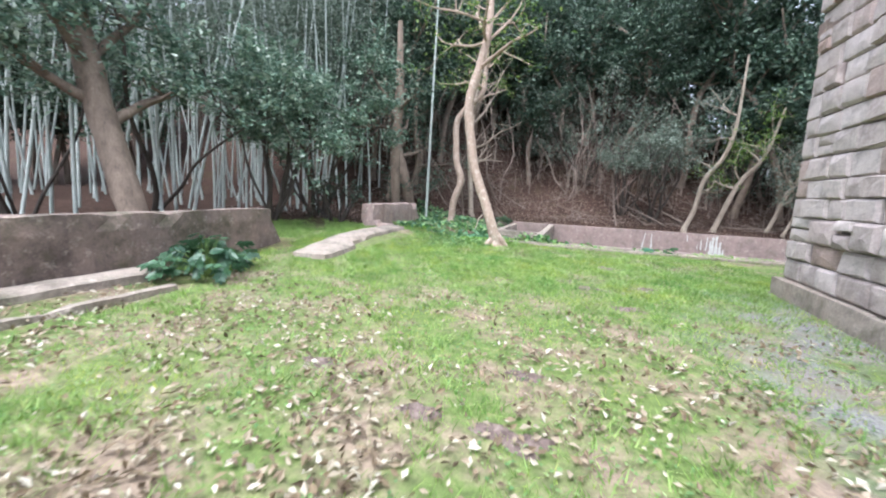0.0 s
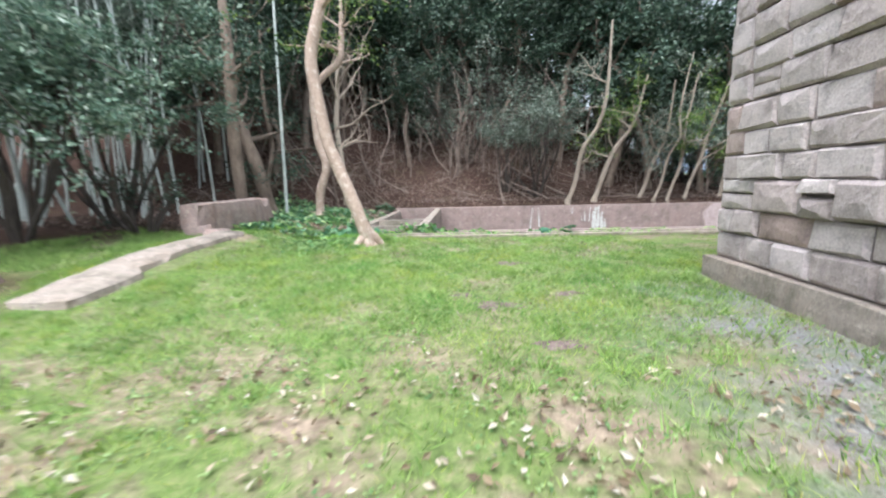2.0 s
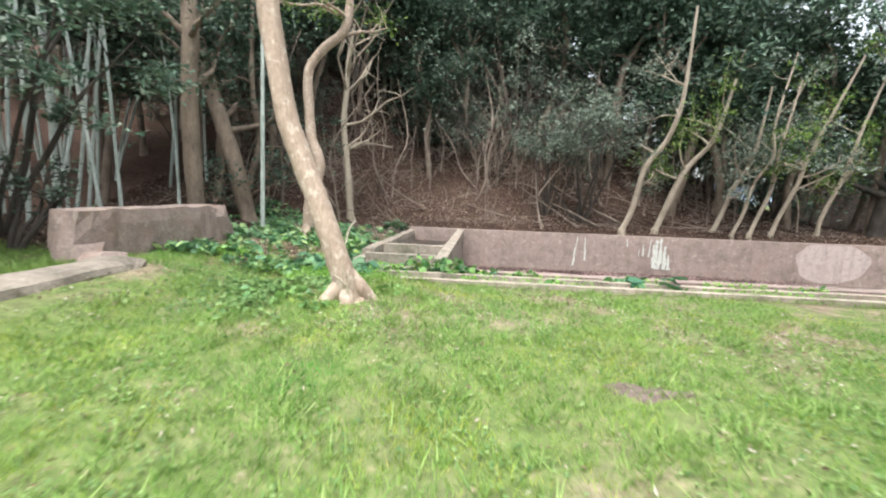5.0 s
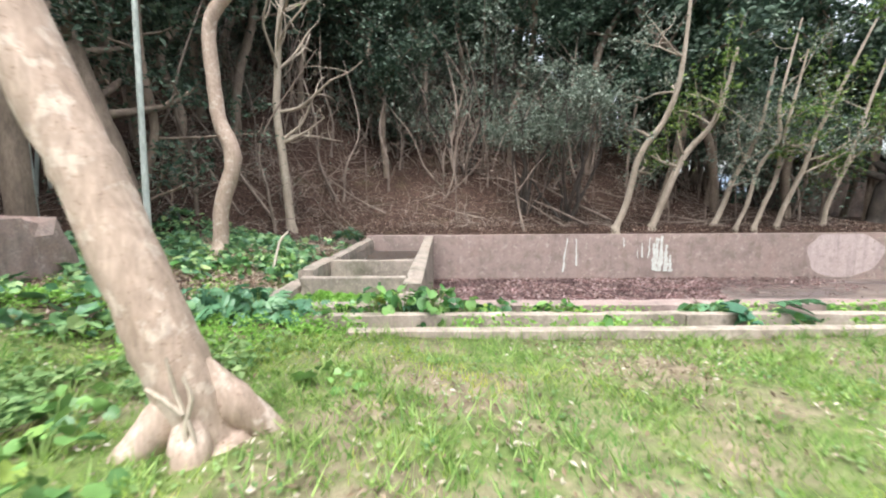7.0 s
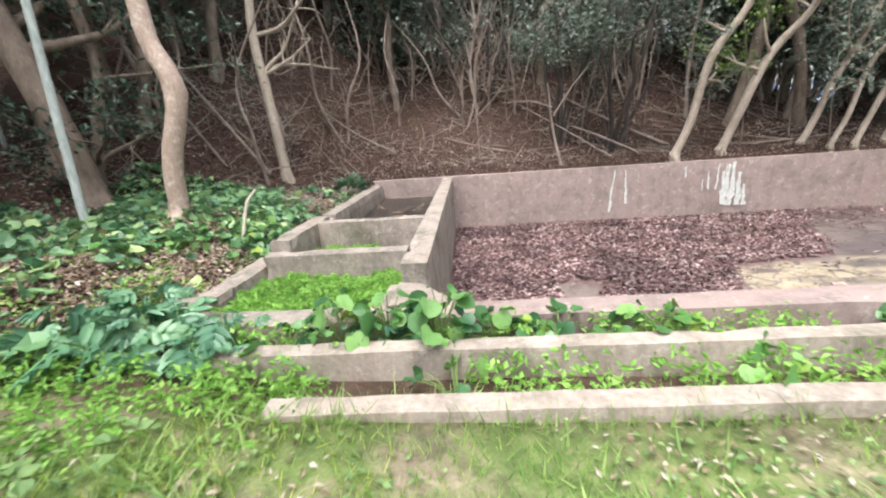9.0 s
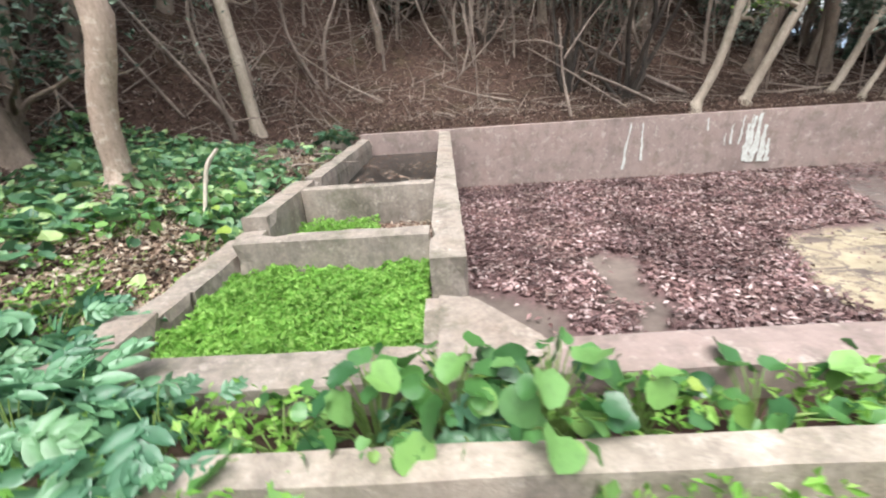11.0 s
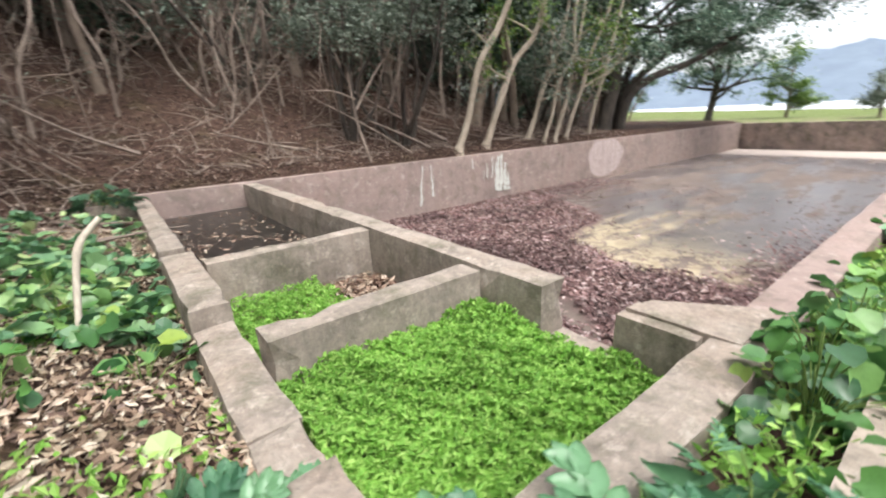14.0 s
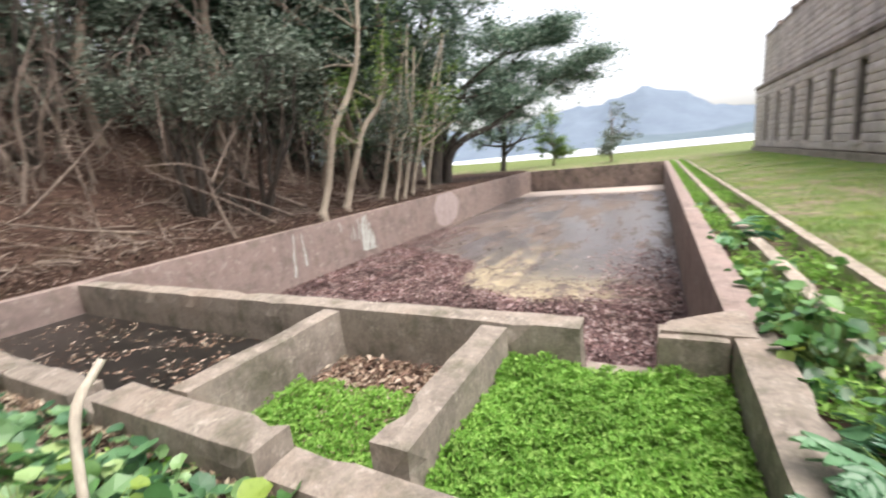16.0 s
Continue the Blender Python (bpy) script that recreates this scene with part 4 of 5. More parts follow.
make_tree("crooked slender tan tree standing in ivy", [(-5.5, 18.2, 0.2), (-5.42, 18.2, 1.1), (-5.13, 18.2, 2.05), (-5.36, 18.2, 2.8), (-5.42, 18.2, 3.6), (-5.44, 18.2, 4.5), (-5.1, 18.2, 5.05), (-4.45, 18.2, 5.6), (-4.3, 18.2, 6.3), (-4.25, 18.2, 7.6)], [0.17, 0.15, 0.15, 0.14, 0.13, 0.125, 0.12, 0.12, 0.1, 0.05], M_TAN, limbs=6, limb_len=2.0, leaf=0.12, leaf_n=900, leaf_mat=M_YOUNG, limb_from=0.75, seed=5, seg=10)
make_tree("thin grey-brown tree with bare branches", [(-5.95, 23.5, base(-5.95, 23.5) - 0.02), (-6.12, 23.5, 2.5), (-6.25, 23.5, 4.0), (-6.15, 23.5, 5.3), (-6.05, 23.5, 6.6), (-5.85, 23.5, 7.8)], [0.16, 0.13, 0.12, 0.11, 0.09, 0.05], M_PALEBARK, limbs=12, limb_len=3.2, limb_from=0.42, seed=6, side=-0.2, droop=0.03)
for i, (x, top, r) in enumerate(((5.1, (1.6, 5.0), 0.13), (6.45, (1.4, 3.6), 0.14), (8.75, (1.0, 3.4), 0.11), (10.0, (0.9, 3.6), 0.09), (10.9, (1.2, 4.0), 0.1), (12.7, (0.8, 4.2), 0.09), (9.35, (0.9, 4.2), 0.08))):
    y0 = 24.55 + 0.15 * (i % 3)
    z = base(x, y0)
    dx, dz = top
    j = np.random.default_rng(900 + i).normal(0, 0.13, 8)
    make_tree("pale crooked tree leaning out behind the pool wall", [(x, y0, z), (x + 0.2 * dx + 0.6 * j[0], y0 - 0.1 * dx, z + 0.2 * dz), (x + 0.42 * dx + j[1], y0 - 0.28 * dx, z + 0.5 * dz), (x + 0.65 * dx + 1.5 * j[2], y0 - 0.5 * dx + j[3], z + 0.72 * dz), (x + 0.85 * dx + 2 * j[4], y0 - 0.72 * dx, z + dz), (x + 1.15 * dx + 3 * j[5], y0 - 0.85 * dx + 2 * j[6], z + 1.6 * dz)], [r, r * 0.85, r * 0.8, r * 0.7, r * 0.6, r * 0.3], M_PALEBARK, limbs=7, limb_len=1.9, leaf=0.13, leaf_n=1400, leaf_mat=M_YOUNG if i % 2 else M_GREYLEAF, limb_from=0.5, seed=20 + i, group="trees behind the pool wall")

# the spreading tree at the far side of the pool
make_tree("large dark spreading tree with a wide open crown", [(16.0, 26.2, 0.1), (16.1, 26.1, 1.2), (16.5, 26.0, 2.6), (16.6, 26.1, 4.2), (16.2, 26.2, 6.0), (16.0, 26.4, 8.0)], [0.42, 0.34, 0.3, 0.26, 0.2, 0.1], M_DARKBARK, limbs=16, limb_len=4.5, leaf=0.2, leaf_n=16000, leaf_mat=M_SHRUB, limb_from=0.5, seed=31, spread=1.5, seg=11)


def long_limb(parent_label, points, radii, leaf_n, seed):
    rng = np.random.default_rng(seed)
    t = thing("tree", parent_label, "tree", "", None)
    v, f = tube(points, radii, 8, 0.05)
    part("trunk", mesh_np("trunk", v, f, M_DARKBARK, True), t)
    line, rad = smooth_line(points, radii, 6)
    ends = []
    for k in range(16):
        i = int(len(line) * rng.uniform(0.4, 1.0)) - 1
        lp, lr = limb(line[i], rng.normal(size=3) * (1, 1, 0.3) + (0.4, -0.3, 0.5), rng.uniform(1.2, 3.0), rad[i] * 0.5, 0.03, rng)
        part("branch", mesh_np("branch", *tube(lp, lr, 5, 0.05, 3), M_DARKBARK, True), t)
        ends += [lp[-1], lp[-2], lp[-3]]
    ends = np.array(ends)
    c = ends[rng.integers(len(ends), size=leaf_n)]
    c = c + unit(rng.normal(size=(leaf_n, 3))) * np.abs(rng.normal(0, 0.6, leaf_n))[:, None] * (1.7, 1.7, 0.55)
    part("crown", mesh_np("crown", *leaves(c, 0.18, 0.5, 0.5), M_SHRUB), t)


long_limb("dark tree leaning far out over the pool edge", [(17.2, 26.1, -0.2), (17.5, 25.9, 1.6), (18.3, 25.2, 2.6), (19.6, 24.0, 3.2), (21.2, 22.4, 4.4), (22.5, 20.8, 5.6), (23.8, 19.3, 6.2)], [0.3, 0.25, 0.2, 0.17, 0.13, 0.08, 0.04], 15000, 41)
long_limb("dark forked tree leaning over the pool", [(17.9, 26.8, -0.2), (18.2, 26.5, 1.9), (19.2, 25.6, 3.3), (20.6, 24.4, 4.6), (21.4, 23.5, 6.3), (22.6, 22.6, 7.6), (23.8, 21.5, 8.4)], [0.26, 0.22, 0.18, 0.15, 0.12, 0.07, 0.03], 18000, 42)
long_limb("dark tree with a high spreading crown over the pool", [(18.6, 27.2, -0.2), (18.9, 26.9, 2.5), (19.6, 26.2, 4.6), (20.8, 25.0, 6.4), (22.4, 23.6, 7.6), (24.4, 22.0, 8.3), (26.6, 19.8, 8.3)], [0.24, 0.2, 0.17, 0.14, 0.11, 0.07, 0.03], 17000, 43)
make_tree("dark upright tree beyond the pool end", [(33.8, 28.2, -0.1), (34.0, 28.0, 2.0), (33.8, 27.8, 4.0), (34.1, 27.6, 6.5), (34.0, 27.4, 8.5)], [0.3, 0.26, 0.22, 0.15, 0.07], M_DARKBARK, limbs=14, limb_len=4.0, leaf=0.22, leaf_n=9000, leaf_mat=M_SHRUB, limb_from=0.4, seed=33, spread=1.3)
make_tree("small round bright green tree on the far lawn", [(38.6, 24.4, -0.1), (38.7, 24.4, 1.4), (38.5, 24.5, 2.6), (38.7, 24.4, 4.3)], [0.14, 0.12, 0.1, 0.05], M_BROWN, limbs=12, limb_len=1.8, leaf=0.2, leaf_n=6000, leaf_mat=M_YOUNG, limb_from=0.45, seed=34, spread=0.9)
make_tree("small thin tree with sparse foliage on the far lawn", [(34.7, 18.7, -0.1), (34.85, 18.7, 1.0), (35.0, 18.6, 2.2), (34.9, 18.7, 4.6)], [0.11, 0.09, 0.07, 0.03], M_BROWN, limbs=10, limb_len=1.7, leaf=0.17, leaf_n=3500, leaf_mat=M_GREYLEAF, limb_from=0.4, seed=35, spread=0.8)
make_tree("low leaning sapling on the far lawn", [(31.5, 33.5, -0.1), (31.9, 33.3, 1.2), (32.5, 33.0, 2.4), (33.1, 32.8, 3.2)], [0.1, 0.08, 0.06, 0.03], M_BROWN, limbs=8, limb_len=1.2, leaf=0.2, leaf_n=2500, leaf_mat=M_SHRUB, limb_from=0.5, seed=36, spread=0.7)

# the leaning trunk and the dark shrubs behind the west wall
make_tree("thick brown leaning tree behind the low wall", [(-8.4, 6.35, 0.1), (-8.75, 6.35, 1.2), (-9.2, 6.35, 2.3), (-9.65, 6.35, 3.6), (-10.05, 6.4, 5.0), (-10.25, 6.5, 8.0)], [0.29, 0.27, 0.26, 0.26, 0.2, 0.12], M_BROWN, limbs=8, limb_len=3.2, leaf=0.15, leaf_n=9000, leaf_mat=M_SHRUB, limb_from=0.55, seed=44, spread=1.0, seg=12)


def shrub_tree(x, y, top, n, seed, mat, leaf=0.13, stems=7, width=1.6, label="evergreen shrub with several dark crooked stems", low=0.35, group="shrubs at the wood's edge", clear=0.4):
    rng = np.random.default_rng(seed)
    z = base(x, y)
    t = thing("shrub", label, "shrub", group)
    ends = []
    for k in range(stems):
        a = rng.uniform(0, 2 * np.pi)
        lp, lr = limb((x + 0.15 * math.cos(a), y + 0.15 * math.sin(a), z - 0.1), (0.45 * math.cos(a), 0.45 * math.sin(a), 1), top * rng.uniform(0.7, 1.0), 0.07 * rng.uniform(0.6, 1.2), -0.02, rng, 7, 0.16)
        part("stem", mesh_np("stem", *tube(lp, lr, 6, 0.05, 3), M_DARKBARK, True), t)
        for q in range(7):
            j = rng.integers(int(len(lp) * low) + 1, len(lp))
            tp, tr = limb(lp[j], rng.normal(size=3) + (0, 0, 0.2), width * rng.uniform(0.4, 0.9), 0.018, 0.04, rng, 4, 0.25)
            part("branch", mesh_np("branch", *tube(tp, tr, 4, 0, 2), M_DARKBARK, True), t)
            ends += [tp[-1], tp[-2], (tp[-2] + tp[-3]) / 2]
    ends = np.array(ends)
    c = ends[rng.integers(len(ends), size=n)]
    c = c + unit(rng.normal(size=(n, 3))) * np.abs(rng.normal(0, 0.4, n))[:, None] * (1, 1, 0.7) * width * 0.5
    c = c[c[:, 2] > z + clear + 0.6 * wave(c[:, 0], c[:, 1], 1.6)]
    part("crown", mesh_np("crown", *leaves(c, leaf, 0.5, 0.5), mat), t)
    return t


shrub_tree(-8.6, 10.4, 5.0, 13000, 51, M_SHRUB, 0.14, 9, 2.0, low=0.5, clear=1.7)
shrub_tree(-11.2, 8.6, 6.8, 4500, 52, M_SHRUB, 0.15, 5, 2.2, low=0.62)
shrub_tree(-9.0, 13.2, 5.8, 10000, 53, M_SHRUB, 0.14, 7, 1.9, low=0.5, clear=2.0)
shrub_tree(-7.6, 12.2, 1.7, 700, 54, M_WOODS, 0.1, 9, 0.7, "low bare-stemmed brown shrub by the concrete block", 0.5)
shrub_tree(-12.5, 6.5, 7.2, 4500, 55, M_SHRUB, 0.16, 5, 2.4, low=0.66)
shrub_tree(2.2, 26.2, 4.6, 2600, 56, M_GREYLEAF, 0.13, 7, 1.5, "grey-green drooping shrub on the slope behind the pool", low=0.65, clear=2.3)
shrub_tree(0.2, 29.5, 6.5, 1800, 57, M_GREYLEAF, 0.17, 6, 2.4, low=0.6, label= "grey-green drooping shrub on the slope behind the pool")
shrub_tree(3.6, 25.5, 4.8, 6500, 61, M_GREYLEAF, 0.14, 6, 2.0, "grey-green shrub with layered branches over the pool wall", low=0.7, clear=2.8)
shrub_tree(4.5, 30.5, 7.0, 4500, 58, M_WOODS, 0.2, 6, 2.4, low=0.7, clear=3.0)
shrub_tree(8.5, 28.5, 6.5, 8000, 59, M_WOODS, 0.2, 6, 2.4, low=0.5)
shrub_tree(12.5, 27.5, 5.5, 9000, 60, M_SHRUB, 0.18, 6, 2.3)

# woods on the slope: a few kinds, each planted many times
KINDS = []
for s in range(6):
    rng = np.random.default_rng(70 + s)
    p = np.array([(0, 0, 0), (rng.normal(0, 0.25), rng.normal(0, 0.25), 2.0), (rng.normal(0, 0.5), rng.normal(0, 0.5), 4.2), (rng.normal(0, 0.8), rng.normal(0, 0.8), 6.5), (rng.normal(0, 1.0), rng.normal(0, 1.0), 9.5)])
    KINDS.append(make_tree("tall dark evergreen woodland tree on the slope", p, [0.17, 0.14, 0.12, 0.09, 0.04], M_BROWN, limbs=12, limb_len=2.6, leaf=0.24, leaf_n=4600, leaf_mat=M_WOODS, limb_from=0.6, seed=70 + s, spread=1.5, group="woodland trees", m=pose(-20 + 3 * s, 34, base(-20 + 3 * s, 34))))
POLES = []
for s in range(4):
    rng = np.random.default_rng(80 + s)
    p = np.array([(0, 0, 0), (rng.normal(0, 0.15), rng.normal(0, 0.15), 1.5), (rng.normal(0, 0.35), rng.normal(0, 0.35), 3.2), (rng.normal(0, 0.6), rng.normal(0, 0.6), 6.0)])
    POLES.append(make_tree("thin crooked understory sapling with bare twigs", p, [0.06, 0.05, 0.04, 0.015], M_TWIG, limbs=6, limb_len=1.5, leaf=0.1, leaf_n=40, leaf_mat=M_GREYLEAF, limb_from=0.3, seed=80 + s, spread=0.5, group="understory saplings", m=pose(-6 + 3 * s, 29 + s, base(-6 + 3 * s, 29 + s))))
rng = np.random.default_rng(90)
spots = []
for k in range(1500):
    if len(spots) >= 140:
        break
    x, y = rng.uniform(-34, 19), rng.uniform(26.2, 50)
    if x < -8:
        y = rng.uniform(19, 48)
    if x < -16:
        y = rng.uniform(26, 48)
    if all((x - a) ** 2 + (y - b) ** 2 > 4.2 for a, b in spots) and not (-8 < x < 6 and y < 28.6) and not (12 < x < 22 and 27 < y < 35):
        spots.append((x, y))
for k, (x, y) in enumerate(spots):
    copy_thing(KINDS[k % 6], pose(x, y, base(x, y) - 0.1, rng.normal(0, 4), rng.normal(0, 4), rng.uniform(0, 360)) @ Matrix.Scale(rng.uniform(0.85, 1.35), 4))
for k, (x, y) in enumerate(((15.0, 28.3), (17.0, 28.6), (20.5, 29.0), (14.0, 30.5), (19.0, 37.0), (21.5, 38.5), (24.0, 37.0), (17.0, 40.0), (22.5, 43.0), (26.5, 41.0), (13.0, 34.0), (11.0, 30.0), (10.0, 27.3))):
    copy_thing(KINDS[(k * 5) % 6], pose(x, y, base(x, y) - 0.1, rng.normal(0, 4), rng.normal(0, 4), rng.uniform(0, 360)) @ Matrix.Scale(rng.uniform(0.8, 1.05), 4))
for k in range(64):
    x, y = rng.uniform(-14, 15), rng.uniform(25.2, 36)
    if x < -6:
        y = rng.uniform(20, 34)
    copy_thing(POLES[k % 4], pose(x, y, base(x, y) - 0.05, rng.normal(0, 10), rng.normal(0, 10), rng.uniform(0, 360)) @ Matrix.Scale(rng.uniform(0.7, 1.3), 4))


def thicket(seed):
    """A dark evergreen bush of the undergrowth: a few stems with their twigs, and a loose crown."""
    rng = np.random.default_rng(seed)
    x, y = -18 - 2.5 * (seed % 4), 36
    t = thing("bush", "dark evergreen bush in the undergrowth of the slope", "bush", "undergrowth bushes", pose(x, y, base(x, y)))
    ends = []
    for k in range(5):
        a = rng.uniform(0, 2 * np.pi)
        lp, lr = limb((0.1 * math.cos(a), 0.1 * math.sin(a), -0.1), (0.5 * math.cos(a), 0.5 * math.sin(a), 1), rng.uniform(2.2, 3.8), 0.035, -0.01, rng, 6, 0.2)
        pieces = [tube(lp, lr, 5, 0.05, 2)]
        for q in range(5):
            j = rng.integers(2, len(lp))
            tp, tr = limb(lp[j], rng.normal(size=3) + (0, 0, 0.1), rng.uniform(0.6, 1.5), 0.012, 0.05, rng, 4, 0.3)
            pieces.append(tube(tp, tr, 4, 0, 2))
            ends += [tp[-1], tp[-2], tp[-3]]
        part("stem", mesh_np("stem", *join_np(pieces), M_TWIG, True), t)
    ends = np.array(ends)
    n = 1500
    c = ends[rng.integers(len(ends), size=n)] + unit(rng.normal(size=(n, 3))) * np.abs(rng.normal(0, 0.32, n))[:, None] * (1, 1, 0.6)
    part("crown", mesh_np("crown", *leaves(c, 0.15, 0.45, 0.5), M_WOODS if seed % 4 == 1 else M_GREYLEAF), t)
    return t


rng = np.random.default_rng(97)
for k in range(26):
    x, y = rng.uniform(-42, -26), 1.0 + k
    copy_thing(KINDS[k % 6], pose(x, y, base(x, y) - 1.2, rng.normal(0, 4), rng.normal(0, 4), rng.uniform(0, 360)) @ Matrix.Scale(rng.uniform(0.9, 1.2), 4))
THICKETS = [thicket(300 + s) for s in range(4)]
rng = np.random.default_rng(95)
for k in range(60):
    x, y = rng.uniform(-17, 15), 31.0 + 10 * rng.random() ** 1.3
    if x < -9:
        y -= 4
    if x > 3:
        y -= 2.5
    copy_thing(THICKETS[k % 4 if x < 4 or k % 2 else 1], pose(x, y, base(x, y) - 0.05, rng.normal(0, 6), rng.normal(0, 6), rng.uniform(0, 360)) @ Matrix.Scale(rng.uniform(0.7, 1.3), 4))
make_tree("thick brown trunk leaning among the ivy at the wood's edge", [(-7.9, 19.4, 0.3), (-8.15, 19.4, 1.3), (-8.5, 19.4, 2.6), (-9.0, 19.4, 4.2), (-9.3, 19.4, 5.2), (-9.8, 19.5, 8.0)], [0.26, 0.25, 0.24, 0.23, 0.2, 0.12], M_BROWN, limbs=9, limb_len=2.8, leaf=0.16, leaf_n=3500, leaf_mat=M_WOODS, limb_from=0.6, seed=46, spread=1.1, seg=12)
make_tree("upright brown trunk behind the concrete block", [(-7.2, 16.0, 0.2), (-7.25, 16.0, 1.6), (-7.3, 16.0, 3.2), (-7.2, 16.0, 5.0), (-7.3, 16.1, 8.0)], [0.2, 0.19, 0.185, 0.17, 0.1], M_BROWN, limbs=7, limb_len=2.4, leaf=0.15, leaf_n=1500, leaf_mat=M_WOODS, limb_from=0.7, seed=48, spread=0.9, seg=11)
make_tree("slim brown trunk forking beside a thicker one", [(-8.6, 20.3, 0.4), (-8.4, 20.3, 1.6), (-8.1, 20.4, 3.0), (-8.3, 20.4, 4.8), (-8.2, 20.4, 7.5)], [0.12, 0.11, 0.1, 0.09, 0.05], M_BROWN, limbs=8, limb_len=2.2, leaf=0.15, leaf_n=1800, leaf_mat=M_WOODS, limb_from=0.4, seed=47, spread=0.9)


# ---- bamboo ----
def make_bamboo(seed):
    rng = np.random.default_rng(seed)
    t = thing("bamboo", "tall pale bamboo culm in a dense grove", "bamboo", "bamboo grove", pose(-12 - seed % 7, 16 + seed % 5, base(-12 - seed % 7, 16 + seed % 5)))
    h, lean = rng.uniform(9, 12), rng.normal(0, 0.5, 2)
    z = np.arange(0, h, 0.35)
    pts = np.stack([lean[0] * (z / h) ** 2, lean[1] * (z / h) ** 2, z], -1)
    pieces = [tube(pts, np.interp(z, [0, h], [0.05, 0.02]), 7, 0.0, 1)]
    for a in pts[1:]:
        r = np.interp(a[2], [0, h], [0.056, 0.024])
        pieces.append(tube([a - [0, 0, 0.015], a, a + [0, 0, 0.015]], [r * 0.93, r, r * 0.93], 7, 0, 1))
    part("culm", mesh_np("culm", *join_np(pieces), M_BAMBOO, True), t)
    k = 500
    zz = rng.uniform(0.55, 1.0, k) * h
    c = np.stack([np.interp(zz, z, pts[:, 0]), np.interp(zz, z, pts[:, 1]), zz], -1) + rng.normal(0, 0.55, (k, 3))
    part("leaves", mesh_np("leaves", *leaves(c, 0.22, 0.2, 0.4), M_GREYLEAF), t)
    return t


BAMBOO = [make_bamboo(100 + s) for s in range(6)]
rng = np.random.default_rng(110)
for k in range(130):
    x, y = rng.uniform(-24, -9.5), rng.uniform(6.5, 22)
    if x > -11 and y > 14 and rng.random() < 0.6:
        continue
    copy_thing(BAMBOO[k % 6], pose(x, y, base(x, y) - 0.05, rng.normal(0, 5), rng.normal(0, 5), rng.uniform(0, 360)))
copy_thing(BAMBOO[0], pose(-6.45, 17.5, base(-6.45, 17.5) - 0.05, 0, 1, 40) @ Matrix.Scale(1.2, 4))


# ---- grass, litter and plants ----
def on_ground(x, y, up=0.0):
    return np.stack([x, y, height(x, y) + up], -1)


def make_lawn():
    n = 330000
    y = RNG.uniform(0.8, 13.42, n)
    x = -6.3 + RNG.random(n) ** 1.25 * (10.2)
    far = RNG.random(n) < 0.18
    x = np.where(far, RNG.uniform(3.4, 28, n), x)
    y = np.where(far, RNG.uniform(8.95, 13.42, n), y)
    ok = ~((x > 3.25) & (y < 8.9)) & ~((x > -5.7) & (x < -4.65) & (y > 7.2) & (y < 12.1)) & ~((x < -4.9) & (y < 5.2))
    bare = wave(x, y, 1.3) + 0.6 * wave(x + 7, y, 3.3)
    keep = sstep(0.6, -0.1, bare) * (1 - 0.4 * sstep(10.3, 11.8, y)) * (0.2 + 0.75 * sstep(4.5, 8.5, y)) * (1 - 0.6 * sstep(1.5, 2.6, x) * sstep(9.5, 7, y)) + 0.04
    ok &= RNG.random(n) < keep
    x, y = x[ok], y[ok]
    v, f = blades(on_ground(x, y, -0.005), 0.055, 0.007, 0.6)
    tagged(part("grass", mesh_np("grass", v, f, M_GRASS)), "short bright green lawn grass", "grass", kind="stuff")
    t, per = 2600, 22
    tx, ty = RNG.uniform(-6, 3.4, t), 0.8 + 12.5 * RNG.random(t) ** 1.15
    ok = (wave(tx, ty, 1.5) + RNG.normal(0, 0.5, t) < 0.15 - 0.5 * sstep(6.5, 4, ty) + 0.3 * sstep(7, 8, ty)) & ~((tx < -4.9) & (ty < 5.3)) & ~((tx < -4.6) & (tx > -5.8) & (ty > 7.2) & (ty < 12.1))
    tx, ty = tx[ok], ty[ok]
    r = RNG.uniform(0.03, 0.11, len(tx))
    x = (tx[:, None] + RNG.normal(0, 1, (len(tx), per)) * r[:, None]).ravel()
    y = (ty[:, None] + RNG.normal(0, 1, (len(tx), per)) * r[:, None]).ravel()
    ok = (y < 13.38) & ~((x > 3.2) & (y < 8.9))
    v, f = blades(on_ground(x[ok], y[ok], -0.005), 0.085, 0.014, 0.75)
    tagged(part("grass", mesh_np("grass", v, f, M_TUFT)), "taller tufts of bright coarse grass in the lawn", "grass", kind="stuff")
    n = 22000
    x, y = RNG.uniform(-6, 3.4, n), RNG.uniform(0.8, 13.3, n)
    ok = (wave(x, y, 2.1) + 0.4 * wave(x, y, 5.5) > 0.05)
    v, f = leaves(on_ground(x[ok], y[ok], 0.025), 0.035, 0.75, 0.8)
    tagged(part("clover", mesh_np("clover", v, f, M_CLOVER)), "small clover leaves among the grass", "plants", kind="stuff")
    n = 38000
    x = RNG.uniform(-6.3, 3.4, n)
    y = np.where(RNG.random(n) < 0.25, RNG.uniform(10.3, 13.4, n), 0.8 + 12.5 * RNG.random(n) ** 1.9)
    ok = wave(x, y, 1.3) + 0.6 * wave(x + 7, y, 3.3) + RNG.normal(0, 0.5, n) > 0.3 - 0.25 * sstep(6, 3.5, y)
    near = y < 5.8
    v, f = join_np([leaves(on_ground(x[ok & near], y[ok & near], 0.035), 0.07, 0.5, 0.5), leaves(on_ground(x[ok & ~near], y[ok & ~near], 0.025), 0.042, 0.42, 0.6)])
    tagged(part("fallen_leaves", mesh_np("fallen_leaves", v, f, M_LAWNLITTER)), "dry fallen leaves scattered on the lawn", "leaves", kind="stuff")


